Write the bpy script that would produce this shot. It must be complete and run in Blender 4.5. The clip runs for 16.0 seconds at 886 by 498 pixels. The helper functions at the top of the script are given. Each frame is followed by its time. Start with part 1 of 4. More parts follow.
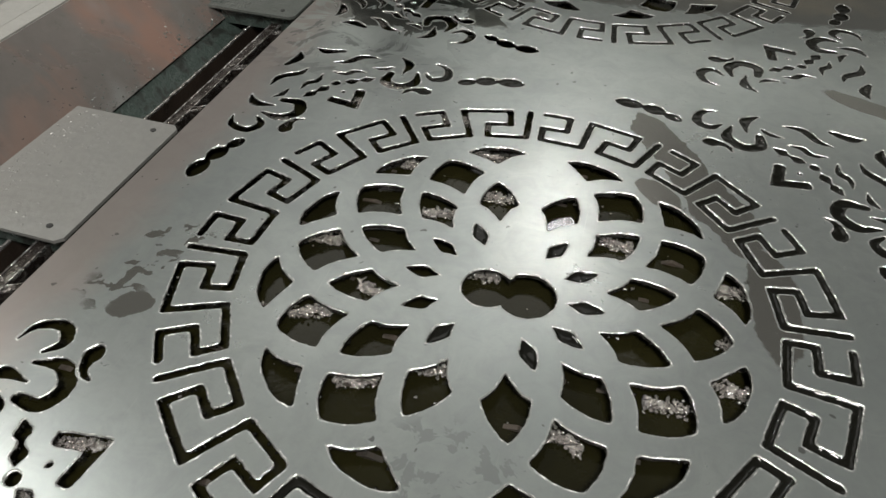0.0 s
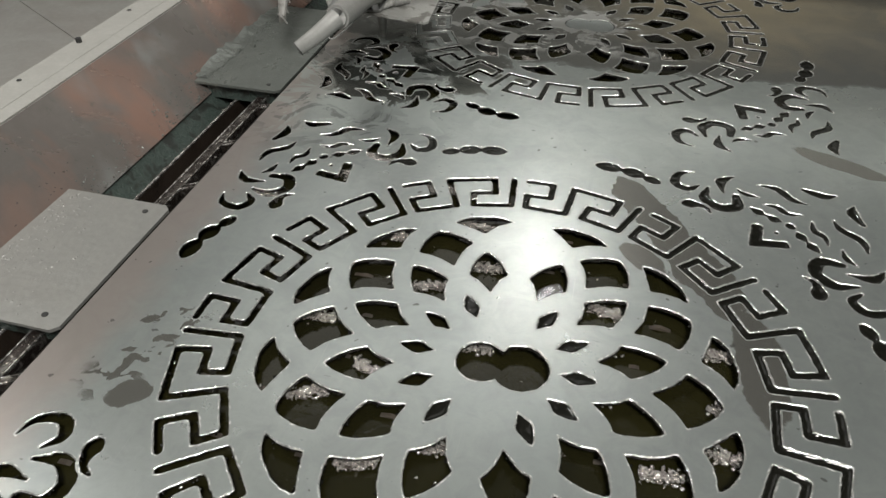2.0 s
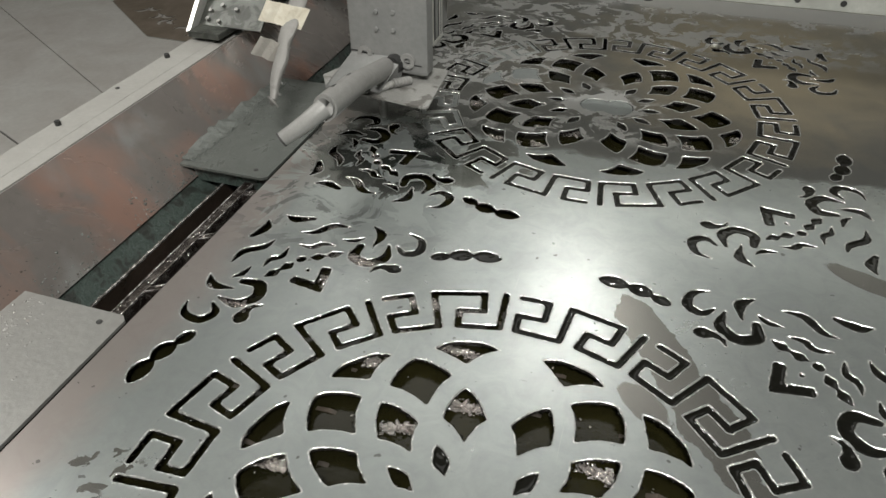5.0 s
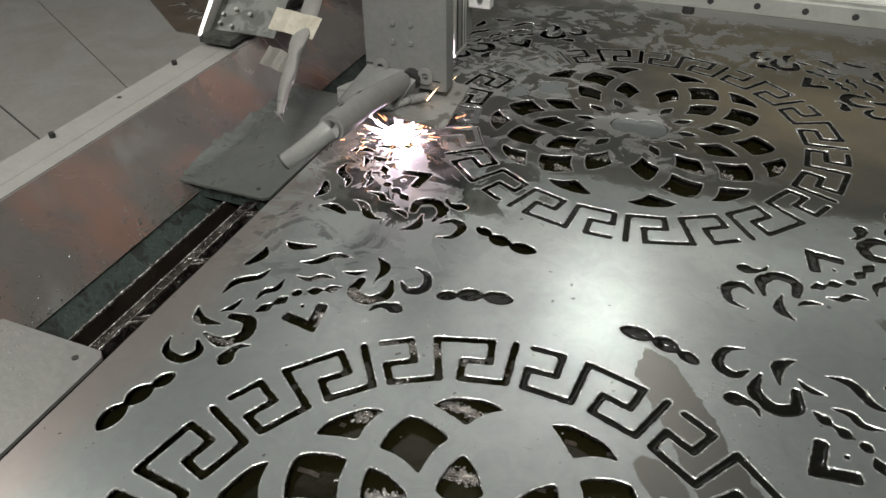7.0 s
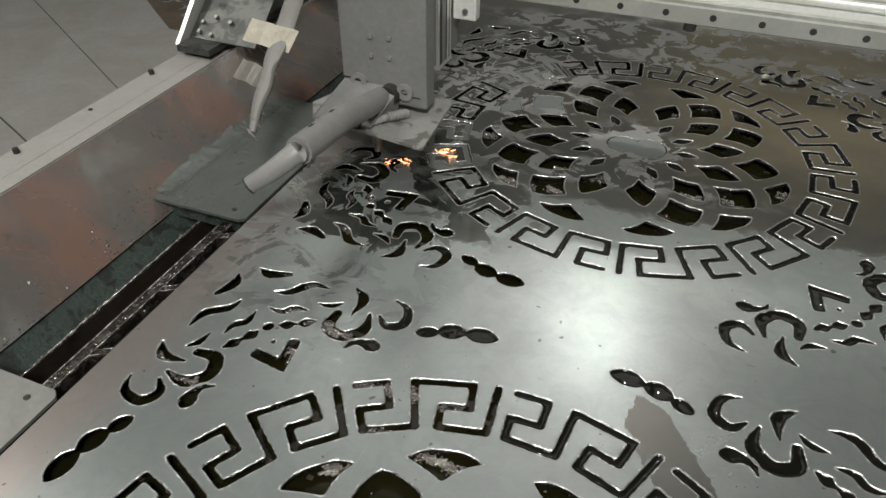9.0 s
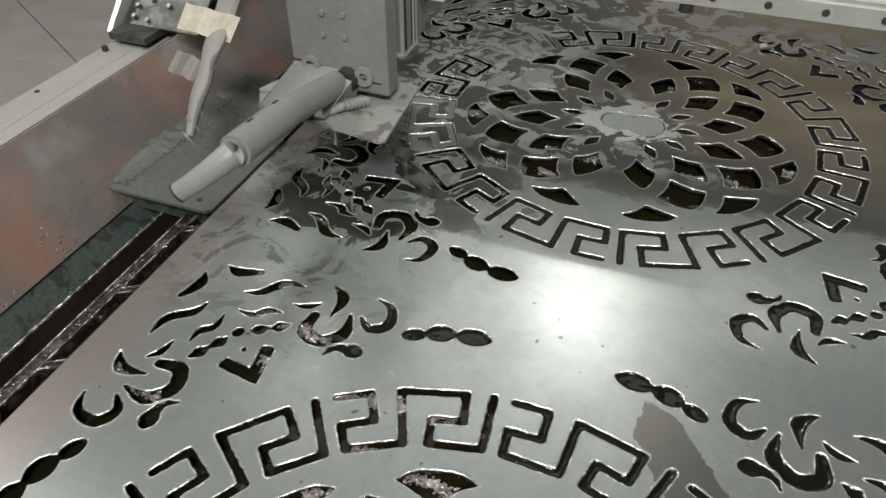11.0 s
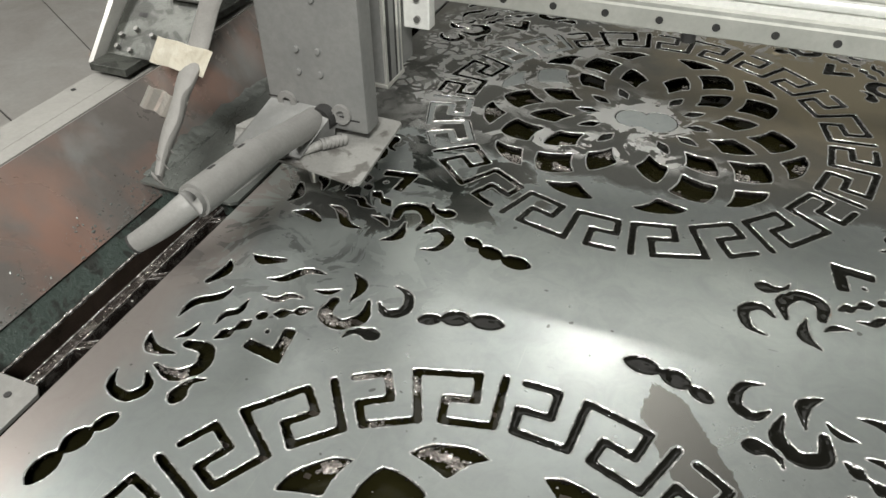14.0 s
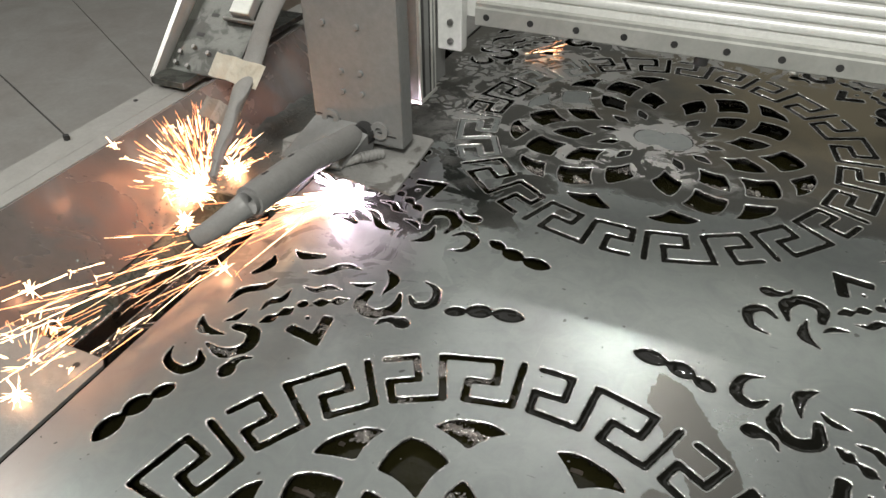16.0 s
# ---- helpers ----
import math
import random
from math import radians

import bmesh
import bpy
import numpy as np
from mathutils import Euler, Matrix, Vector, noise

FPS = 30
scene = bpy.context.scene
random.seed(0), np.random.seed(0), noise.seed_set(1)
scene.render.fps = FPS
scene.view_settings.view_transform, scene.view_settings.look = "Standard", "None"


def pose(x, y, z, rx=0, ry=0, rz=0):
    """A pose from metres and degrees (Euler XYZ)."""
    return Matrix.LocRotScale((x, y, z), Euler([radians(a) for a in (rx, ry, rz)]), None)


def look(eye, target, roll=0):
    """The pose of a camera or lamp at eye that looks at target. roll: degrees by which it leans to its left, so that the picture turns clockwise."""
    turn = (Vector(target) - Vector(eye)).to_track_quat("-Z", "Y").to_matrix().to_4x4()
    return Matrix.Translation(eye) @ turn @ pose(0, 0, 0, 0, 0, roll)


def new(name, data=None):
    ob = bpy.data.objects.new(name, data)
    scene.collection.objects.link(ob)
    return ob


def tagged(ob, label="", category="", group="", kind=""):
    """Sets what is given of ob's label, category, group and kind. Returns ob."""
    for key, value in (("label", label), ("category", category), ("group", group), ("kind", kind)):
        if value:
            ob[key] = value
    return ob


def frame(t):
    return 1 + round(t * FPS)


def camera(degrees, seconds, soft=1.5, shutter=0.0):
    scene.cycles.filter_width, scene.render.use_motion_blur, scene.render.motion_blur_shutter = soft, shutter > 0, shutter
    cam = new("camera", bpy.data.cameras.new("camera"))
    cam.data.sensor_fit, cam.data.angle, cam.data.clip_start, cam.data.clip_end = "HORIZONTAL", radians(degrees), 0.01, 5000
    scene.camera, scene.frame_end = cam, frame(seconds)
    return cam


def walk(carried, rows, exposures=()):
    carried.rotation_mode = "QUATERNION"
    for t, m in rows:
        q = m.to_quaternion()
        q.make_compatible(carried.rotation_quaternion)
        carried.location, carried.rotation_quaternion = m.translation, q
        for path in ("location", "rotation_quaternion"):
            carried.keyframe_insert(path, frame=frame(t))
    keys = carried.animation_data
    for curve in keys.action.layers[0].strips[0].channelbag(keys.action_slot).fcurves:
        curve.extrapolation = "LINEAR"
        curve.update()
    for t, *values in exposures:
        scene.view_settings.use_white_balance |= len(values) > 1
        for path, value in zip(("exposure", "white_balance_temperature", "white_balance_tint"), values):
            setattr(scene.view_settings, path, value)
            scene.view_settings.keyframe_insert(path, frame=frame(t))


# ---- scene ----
cam = camera(64.1, 16.0)
PATH = [
    (0.0, 0.1088, -0.7798, 0.8242, 46.703, -0.880, 17.093),
    (0.5, 0.1099, -0.7724, 0.8400, 47.372, -0.681, 16.955),
    (1.0, 0.1125, -0.7673, 0.8512, 48.114, -0.656, 16.184),
    (1.5, 0.1066, -0.7661, 0.8690, 48.799, -0.440, 15.113),
    (2.0, 0.0905, -0.7660, 0.8860, 50.006, -0.168, 14.701),
    (2.5, 0.0955, -0.7437, 0.9010, 51.181, -0.336, 14.434),
    (3.0, 0.1093, -0.6887, 0.9057, 51.445, -0.396, 15.799),
    (3.5, 0.1196, -0.6203, 0.9099, 51.445, -0.345, 16.779),
    (4.0, 0.1221, -0.5698, 0.9264, 51.914, 0.117, 17.387),
    (4.5, 0.1312, -0.5461, 0.9287, 52.506, 0.176, 17.651),
    (7.0, 0.1292, -0.3598, 0.9202, 52.119, 0.372, 21.380),
    (7.5, 0.1425, -0.3204, 0.9223, 51.568, 0.179, 22.247),
    (8.0, 0.1623, -0.3062, 0.9337, 52.204, 0.378, 23.190),
    (8.5, 0.1662, -0.2903, 0.9398, 52.754, -0.153, 23.117),
    (9.0, 0.1214, -0.2454, 0.9257, 51.700, -0.276, 21.911),
    (9.5, 0.0882, -0.2060, 0.9153, 51.170, -0.898, 20.924),
    (10.0, 0.0691, -0.1696, 0.9034, 50.447, -0.928, 19.912),
    (12.5, 0.0809, -0.1322, 0.8623, 49.216, 0.563, 20.627),
    (13.0, 0.0907, -0.1511, 0.8693, 49.430, 0.751, 20.941),
    (13.5, 0.0998, -0.1691, 0.8746, 49.765, 0.849, 21.221),
    (14.0, 0.1006, -0.1907, 0.8837, 50.106, 0.499, 21.548),
    (14.5, 0.1095, -0.2161, 0.8868, 50.580, 0.362, 22.375),
    (15.0, 0.1148, -0.2521, 0.8951, 51.151, 0.412, 23.622),
    (15.5, 0.1265, -0.2812, 0.9088, 51.919, 0.351, 23.910),
    (16.0, 0.1443, -0.3065, 0.9139, 52.360, 0.616, 24.029),
]
walk(cam, [(t, pose(x, y, z, rx, ry, rz)) for t, x, y, z, rx, ry, rz in PATH],
     exposures=[(0.0, -0.40), (1.0, -0.31), (2.0, -0.22), (3.0, -0.09), (4.5, -0.12), (7.0, -0.53), (8.3, -0.65), (8.65, -0.66), (8.8, -0.49), (10.0, -0.46), (12.4, 0.14), (15.0, 0.02), (15.7, -0.02), (15.84, -0.3), (16.0, -0.42)])

# ---- light ----
world = bpy.data.worlds.new("hall_air")
scene.world = world
world.use_nodes = True
world.node_tree.nodes["Background"].inputs[0].default_value = (0.62, 0.66, 0.64, 1)
world.node_tree.nodes["Background"].inputs[1].default_value = 0.05


def hall_or_fill_lamp(x, y, z, size, watts):
    lamp = bpy.data.lights.new("hall_or_fill_lamp", "AREA")
    lamp.shape, lamp.size, lamp.energy, lamp.color = "DISK", size, watts, (1.0, 0.98, 0.93)
    ob = new("hall_or_fill_lamp", lamp)
    ob.matrix_world = look((x, y, z), (0, 0.6, 0))
    return ob


# hall lamp, placed from its mirrored highlight on the sheet
hall_or_fill_lamp(-0.35, 5.0, 4.05, 0.15, 28)
# unseen fills, added to brighten the sheet, torch, gantry and floor sheets
hall_or_fill_lamp(-1.2, 4.0, 5.0, 4.6, 78)
hall_or_fill_lamp(1.0, -2.6, 4.2, 1.2, 360)
hall_or_fill_lamp(-4.2, 0.2, 4.4, 1.2, 128)

# ---- materials ----


def mat(name, rgb, rough=0.5, metal=0.0, second=None, scale=8.0, mix=0.5, bump=0.0, bump_scale=60.0, rough_var=0.0, emit=0.0, coat=0.0, sharp=False):
    """Two-scale procedural surface: large patches towards a second colour, fine grain, roughness variation and relief."""
    m = bpy.data.materials.new(name)
    m.use_nodes = True
    nt = m.node_tree
    b = nt.nodes["Principled BSDF"]
    b.inputs["Metallic"].default_value = metal
    b.inputs["Coat Weight"].default_value = coat
    b.inputs["Coat Roughness"].default_value = 0.08
    if emit:
        b.inputs["Emission Color"].default_value = (*rgb, 1)
        b.inputs["Emission Strength"].default_value = emit
    co = nt.nodes.new("ShaderNodeTexCoord").outputs["Object"]

    def noise_node(s, detail=6.0, rough_=0.6, dist=0.0):
        n = nt.nodes.new("ShaderNodeTexNoise")
        n.inputs["Scale"].default_value, n.inputs["Detail"].default_value = s, detail
        n.inputs["Roughness"].default_value, n.inputs["Distortion"].default_value = rough_, dist
        nt.links.new(co, n.inputs["Vector"])
        return n.outputs["Fac"]

    def ramp(fac, lo, hi, a, c):
        r = nt.nodes.new("ShaderNodeMapRange")
        r.inputs[1].default_value, r.inputs[2].default_value, r.inputs[3].default_value, r.inputs[4].default_value = lo, hi, a, c
        nt.links.new(fac, r.inputs[0])
        return r.outputs[0]

    def blend(fac, one, two, mode="MIX"):
        x = nt.nodes.new("ShaderNodeMix")
        x.data_type, x.blend_type = "RGBA", mode
        for sock, v in ((x.inputs[0], fac), (x.inputs[6], one), (x.inputs[7], two)):
            if isinstance(v, (int, float)):
                sock.default_value = v
            elif isinstance(v, tuple):
                sock.default_value = (*v, 1)
            else:
                nt.links.new(v, sock)
        return x.outputs[2]

    big = noise_node(scale, 8, 0.62, 0.6)
    fine = noise_node(scale * 14, 5, 0.7)
    two = second or tuple(c * 0.7 for c in rgb)
    lo, hi = (0.48 + 0.2 * (0.5 - mix), 0.54 + 0.2 * (0.5 - mix)) if sharp else (0.5 - 0.3 * mix, 0.5 + 0.45 * (1.2 - mix))
    col = blend(ramp(big, lo, hi, 0, 1), rgb, two)
    col = blend(ramp(fine, 0.35, 0.7, 0, 0.35), col, tuple(c * 0.6 for c in rgb))
    nt.links.new(col, b.inputs["Base Color"])
    nt.links.new(ramp(big, 0.3, 0.7, max(0.02, rough - rough_var), min(1, rough + rough_var)), b.inputs["Roughness"])
    if bump:
        bp = nt.nodes.new("ShaderNodeBump")
        bp.inputs["Strength"].default_value, bp.inputs["Distance"].default_value = bump, 0.004
        nt.links.new(noise_node(bump_scale, 6, 0.65), bp.inputs["Height"])
        nt.links.new(bp.outputs[0], b.inputs["Normal"])
    return m


def sheet_material():
    """Mill-scale steel with a film of dirty water over the far half, dried splashes and run marks."""
    m = bpy.data.materials.new("wet_mill_scale_steel")
    m.use_nodes = True
    nt = m.node_tree
    b = nt.nodes["Principled BSDF"]
    co = nt.nodes.new("ShaderNodeTexCoord").outputs["Object"]

    def math_node(op, a, c=None):
        n = nt.nodes.new("ShaderNodeMath")
        n.operation = op
        for s, v in zip(n.inputs, (a, c)):
            if v is None:
                continue
            if isinstance(v, (int, float)):
                s.default_value = v
            else:
                nt.links.new(v, s)
        return n.outputs[0]

    def noise_node(s, detail=6.0, rough_=0.6, dist=0.0, vec=co):
        n = nt.nodes.new("ShaderNodeTexNoise")
        n.inputs["Scale"].default_value, n.inputs["Detail"].default_value = s, detail
        n.inputs["Roughness"].default_value, n.inputs["Distortion"].default_value = rough_, dist
        nt.links.new(vec, n.inputs["Vector"])
        return n.outputs["Fac"]

    def step(v, lo, hi, a=0.0, c=1.0):
        r = nt.nodes.new("ShaderNodeMapRange")
        r.inputs[1].default_value, r.inputs[2].default_value, r.inputs[3].default_value, r.inputs[4].default_value = lo, hi, a, c
        nt.links.new(v, r.inputs[0])
        return r.outputs[0]

    def blend(fac, one, two):
        x = nt.nodes.new("ShaderNodeMix")
        x.data_type = "RGBA"
        for sock, v in ((x.inputs[0], fac), (x.inputs[6], one), (x.inputs[7], two)):
            if isinstance(v, (int, float)):
                sock.default_value = v
            elif isinstance(v, tuple):
                sock.default_value = (*v, 1)
            else:
                nt.links.new(v, sock)
        return x.outputs[2]

    sep = nt.nodes.new("ShaderNodeSeparateXYZ")
    nt.links.new(co, sep.inputs[0])
    X, Y = sep.outputs[0], sep.outputs[1]

    def spot(cx, cy, rx, ry, ang=0.0, soft=0.25, wob=0.5):
        """1 inside a wobbly ellipse, 0 outside."""
        ca, sa = math.cos(radians(ang)), math.sin(radians(ang))
        dx, dy = math_node("SUBTRACT", X, cx), math_node("SUBTRACT", Y, cy)
        u = math_node("ADD", math_node("MULTIPLY", dx, ca / rx), math_node("MULTIPLY", dy, sa / rx))
        v = math_node("ADD", math_node("MULTIPLY", dx, -sa / ry), math_node("MULTIPLY", dy, ca / ry))
        d = math_node("SQRT", math_node("ADD", math_node("MULTIPLY", u, u), math_node("MULTIPLY", v, v)))
        d = math_node("ADD", d, math_node("MULTIPLY", math_node("SUBTRACT", WOB, 0.5), wob * 2))
        return step(d, 1 - soft / 2, 1 + soft / 2, 1, 0)

    def union(*parts_):
        out = parts_[0]
        for p in parts_[1:]:
            out = math_node("MAXIMUM", out, p)
        return out

    WOB = noise_node(9.0, 5, 0.6, 0.4)
    big = noise_node(3.2, 6, 0.6, 0.5)
    fine = noise_node(55.0, 5, 0.7)
    # water film: a band that starts between the two roundels and covers the far one
    edge = math_node("ADD", Y, math_node("MULTIPLY", math_node("SUBTRACT", WOB, 0.5), 0.16))
    edge = math_node("SUBTRACT", edge, math_node("MULTIPLY", math_node("ABSOLUTE", math_node("SUBTRACT", X, 0.02)), 0.10))
    film = step(edge, 1.11, 1.135)
    film = union(film, math_node("MULTIPLY", union(spot(-0.52, 0.98, 0.22, 0.2, 0, 0.15, 0.9), spot(-0.36, 1.02, 0.22, 0.14, 0, 0.1, 0.5)), step(noise_node(7.5, 4, 0.55, 0.9), 0.47, 0.49)))
    # scum floating on the film: pale islands near the middle and the far left of the roundel
    scum_sheen = step(noise_node(13.0, 5, 0.62, 0.8), 0.50, 0.52)
    # the band past y 2.3 paints the film's reflection of the bright wall
    scum_sheen_area = union(spot(-0.02, 1.43, 0.15, 0.13, 0, 0.5, 0.8), spot(-0.38, 1.86, 0.26, 0.3, 0, 0.6, 0.6), spot(-0.25, 1.6, 0.09, 0.1, 0, 0.5, 0.8), spot(-0.2, 2.2, 0.5, 0.12, 0, 0.5, 0.5), spot(0.55, 2.50, 0.95, 0.24, 0, 0.2, 0.7), spot(-0.47, 1.62, 0.22, 0.42, 0, 0.7, 0.7), spot(0.25, 2.05, 0.6, 0.14, 0, 0.6, 0.7), spot(-0.15, 1.27, 0.4, 0.06, 0, 0.6, 0.7))
    scum_sheen = math_node("MULTIPLY", math_node("MAXIMUM", scum_sheen, step(Y, 2.30, 2.36)), scum_sheen_area)
    # round the blob in the middle, and flat bubbles by the gantry foot
    scum_sheen = math_node("MAXIMUM", scum_sheen, spot(-0.03, 1.44, 0.1, 0.085, 20, 0.05, 1.1))
    foam = nt.nodes.new("ShaderNodeTexVoronoi")
    foam.feature = "DISTANCE_TO_EDGE"
    foam.inputs["Scale"].default_value = 30.0
    wv = nt.nodes.new("ShaderNodeVectorMath")
    wv.operation = "MULTIPLY_ADD"
    wn = nt.nodes.new("ShaderNodeTexNoise")
    wn.inputs["Scale"].default_value = 14.0
    nt.links.new(co, wn.inputs["Vector"])
    nt.links.new(wn.outputs["Color"], wv.inputs[0])
    wv.inputs[1].default_value = (0.03, 0.03, 0.0)
    nt.links.new(co, wv.inputs[2])
    nt.links.new(wv.outputs[0], foam.inputs["Vector"])
    foam_area = math_node("MULTIPLY", spot(-0.62, 1.62, 0.17, 0.36, 0, 0.4, 0.7), step(noise_node(6.0, 3, 0.5, 0.4), 0.44, 0.48))
    scum_sheen = math_node("MAXIMUM", scum_sheen, math_node("MULTIPLY", step(foam.outputs["Distance"], 0.06, 0.12), foam_area))
    # run marks and splashes on the dry half
    runs = union(spot(0.205, 0.49, 0.125, 0.045, -58, 0.05, 0.75), spot(0.315, 0.31, 0.14, 0.048, -56, 0.05, 0.75), spot(0.40, 0.10, 0.14, 0.04, -85, 0.08, 0.6), spot(0.20, 0.33, 0.06, 0.03, -40, 0.1, 0.6), spot(0.62, 0.78, 0.10, 0.03, -25, 0.08, 0.4),
                 spot(-0.561, -0.205, 0.035, 0.022, 40, 0.1, 1.3),
                 math_node("MULTIPLY", spot(-0.59, -0.12, 0.055, 0.10, -15, 0.3, 1.2), step(noise_node(26.0, 3, 0.5, 0.5), 0.535, 0.55)))
    patch_area = spot(-0.55, 0.86, 0.30, 0.30, 0, 0.8, 0.5)
    patchy = math_node("MULTIPLY", step(noise_node(6.5, 5, 0.62, 1.3), 0.545, 0.56), patch_area)
    pale = math_node("MULTIPLY", step(noise_node(5.0, 5, 0.6, 1.5), 0.515, 0.53), patch_area)
    pale = union(pale, math_node("MULTIPLY", spot(-0.52, 0.755, 0.12, 0.055, 10, 0.5, 1.2), 0.8))
    milk = math_node("MULTIPLY", step(noise_node(24.0, 4, 0.6, 0.5), 0.53, 0.56), spot(0.0, -0.33, 0.13, 0.07, 0, 0.4, 0.6))
    # scratches: strongly stretched noise
    mp = nt.nodes.new("ShaderNodeMapping")
    mp.inputs["Scale"].default_value, mp.inputs["Rotation"].default_value = (260, 5, 1), (0, 0, radians(-14))
    nt.links.new(co, mp.inputs["Vector"])
    scratch = step(noise_node(1.0, 3, 0.5, 0.2, mp.outputs[0]), 0.68, 0.74)
    dry = blend(step(big, 0.35, 0.68), (0.395, 0.425, 0.413), (0.315, 0.345, 0.338))
    dry = blend(step(fine, 0.45, 0.75, 0, 0.3), dry, (0.305, 0.325, 0.315))
    smudge = noise_node(15.0, 7, 0.68, 1.0)
    dry = blend(step(smudge, 0.42, 0.66, 0, 0.45), dry, (0.27, 0.29, 0.29))
    dry = blend(math_node("MULTIPLY", scratch, 0.18), dry, (0.52, 0.53, 0.52))
    rust = spot(-0.735, 0.3, 0.075, 2.2, 0, 1.0, 0.8)
    dry = blend(math_node("MULTIPLY", rust, 0.5), dry, (0.44, 0.345, 0.31))
    dry = blend(math_node("MULTIPLY", milk, 0.8), dry, (0.25, 0.27, 0.265))
    dry = blend(math_node("MULTIPLY", runs, 0.92), dry, (0.165, 0.16, 0.147))
    dry = blend(math_node("MULTIPLY", patchy, 0.8), dry, (0.15, 0.16, 0.155))
    dry = blend(math_node("MULTIPLY", pale, 0.8), dry, (0.45, 0.49, 0.475))
    specks = math_node("MULTIPLY", step(noise_node(46.0, 2, 0.4, 0.0), 0.735, 0.75), 0.75)
    dry = blend(specks, dry, (0.10, 0.10, 0.095))
    mp2 = nt.nodes.new("ShaderNodeMapping")
    mp2.inputs["Scale"].default_value, mp2.inputs["Rotation"].default_value = (16, 150, 1), (0, 0, radians(-52))
    nt.links.new(co, mp2.inputs["Vector"])
    scrape = step(noise_node(1.0, 2, 0.5, 0.1, mp2.outputs[0]), 0.755, 0.77, 0, 0.5)
    dry = blend(scrape, dry, (0.13, 0.13, 0.125))
    # muddy water, its colour lightened to the right for the bright wall's reflection
    mud_sheen = math_node("MULTIPLY", step(noise_node(3.4, 6, 0.62, 0.8), 0.40, 0.66), math_node("MULTIPLY", step(X, -0.5, 0.25, 0.15, 1.0), step(Y, 1.3, 1.65)))
    mud_sheen = math_node("MAXIMUM", mud_sheen, spot(0.42, 1.92, 0.42, 0.5, 0, 0.9, 0.5))
    wetc = blend(mud_sheen, (0.215, 0.218, 0.205), (0.50, 0.435, 0.31))
    # puddle under the torch, with the dark carriage's reflection painted near black
    puddle_reflection = spot(-0.47, 1.01, 0.20, 0.20, 30, 0.9, 0.5)
    wetc = blend(math_node("MULTIPLY", puddle_reflection, 0.95), wetc, (0.035, 0.042, 0.037))
    # one pale colour for both the scum and the painted wall reflection
    wetc = blend(math_node("MULTIPLY", scum_sheen, 0.85), wetc, (0.56, 0.565, 0.55))
    nt.links.new(blend(film, dry, wetc), b.inputs["Base Color"])
    b.inputs["Metallic"].default_value = 0.75
    r_dry = math_node("ADD", step(big, 0.3, 0.7, 0.28, 0.335), math_node("ADD", math_node("MULTIPLY", math_node("SUBTRACT", fine, 0.5), 0.10), math_node("MULTIPLY", math_node("SUBTRACT", smudge, 0.5), 0.11)))
    r_dry = math_node("SUBTRACT", r_dry, math_node("MULTIPLY", runs, 0.06))
    r_wet = math_node("ADD", 0.10, math_node("MULTIPLY", scum_sheen, 0.2))
    rr = nt.nodes.new("ShaderNodeMix")
    nt.links.new(film, rr.inputs[0]), nt.links.new(r_dry, rr.inputs[2]), nt.links.new(r_wet, rr.inputs[3])
    nt.links.new(rr.outputs[0], b.inputs["Roughness"])
    bp = nt.nodes.new("ShaderNodeBump")
    bp.inputs["Strength"].default_value, bp.inputs["Distance"].default_value = 0.05, 0.002
    hgt = math_node("ADD", math_node("MULTIPLY", noise_node(38.0, 4, 0.6), 0.6), math_node("MULTIPLY", scum_sheen, 0.5))
    nt.links.new(hgt, bp.inputs["Height"])
    nt.links.new(bp.outputs[0], b.inputs["Normal"])
    return m


SHEET = sheet_material()
# bright specks in the cut edge colour are painted glints
RIM = mat("cut_edge_with_glints", (0.40, 0.42, 0.41), 0.34, 0.8, (0.85, 0.85, 0.83), 60, 0.18, 0.45, 150, 0.08, sharp=True)
# near-white bevel colour paints a highlight, its dark patches break it into dashes
WETGLINT = mat("wet_bevel_glint", (0.86, 0.86, 0.84), 0.24, 0.85, (0.26, 0.26, 0.25), 48, 0.40, 0.5, 120, 0.08, sharp=True)
# burnt dark face; the sparse pale spots are painted glints
WALLCUT = mat("burnt_face_with_glints", (0.032, 0.030, 0.028), 0.20, 0.6, (0.55, 0.53, 0.50), 85, 0.08, 0.9, 160, 0.10, sharp=True)
# dark wet metal with glints painted in as near-white streaks
GLINTEDGE = mat("wet_edge_glints", (0.20, 0.185, 0.175), 0.16, 0.85, (0.92, 0.90, 0.88), 60, 0.5, 0.8, 90, 0.08, sharp=True)
SLAT = mat("slag_dark_slat", (0.05, 0.047, 0.042), 0.45, 0.3, (0.10, 0.075, 0.055), 18, 0.5, 0.7, 80, 0.15)
SLAG = mat("wet_slag", (0.62, 0.59, 0.56), 0.20, 0.8, (0.20, 0.17, 0.16), 70, 0.4, 0.8, 160, 0.08)
WATER = mat("tank_water", (0.014, 0.013, 0.0045), 0.03, 0.0, (0.005, 0.005, 0.003), 2.2, 0.5, 0.16, 34, 0.02)
BEAD = mat("water_bead", (0.005, 0.005, 0.004), 0.03, 0.0, (0.008, 0.008, 0.006), 30, 0.5)
DROSS = mat("wet_dross", (0.10, 0.095, 0.09), 0.12, 0.8, (0.45, 0.44, 0.42), 80, 0.2, 0.6, 140, 0.06, sharp=True)
for m_ in (WATER, BEAD):
    m_.node_tree.nodes["Principled BSDF"].inputs["IOR"].default_value = 1.33
COVER = mat("worn_cover_steel", (0.33, 0.325, 0.31), 0.40, 0.45, (0.215, 0.22, 0.21), 5.5, 0.5, 0.3, 40, 0.14)
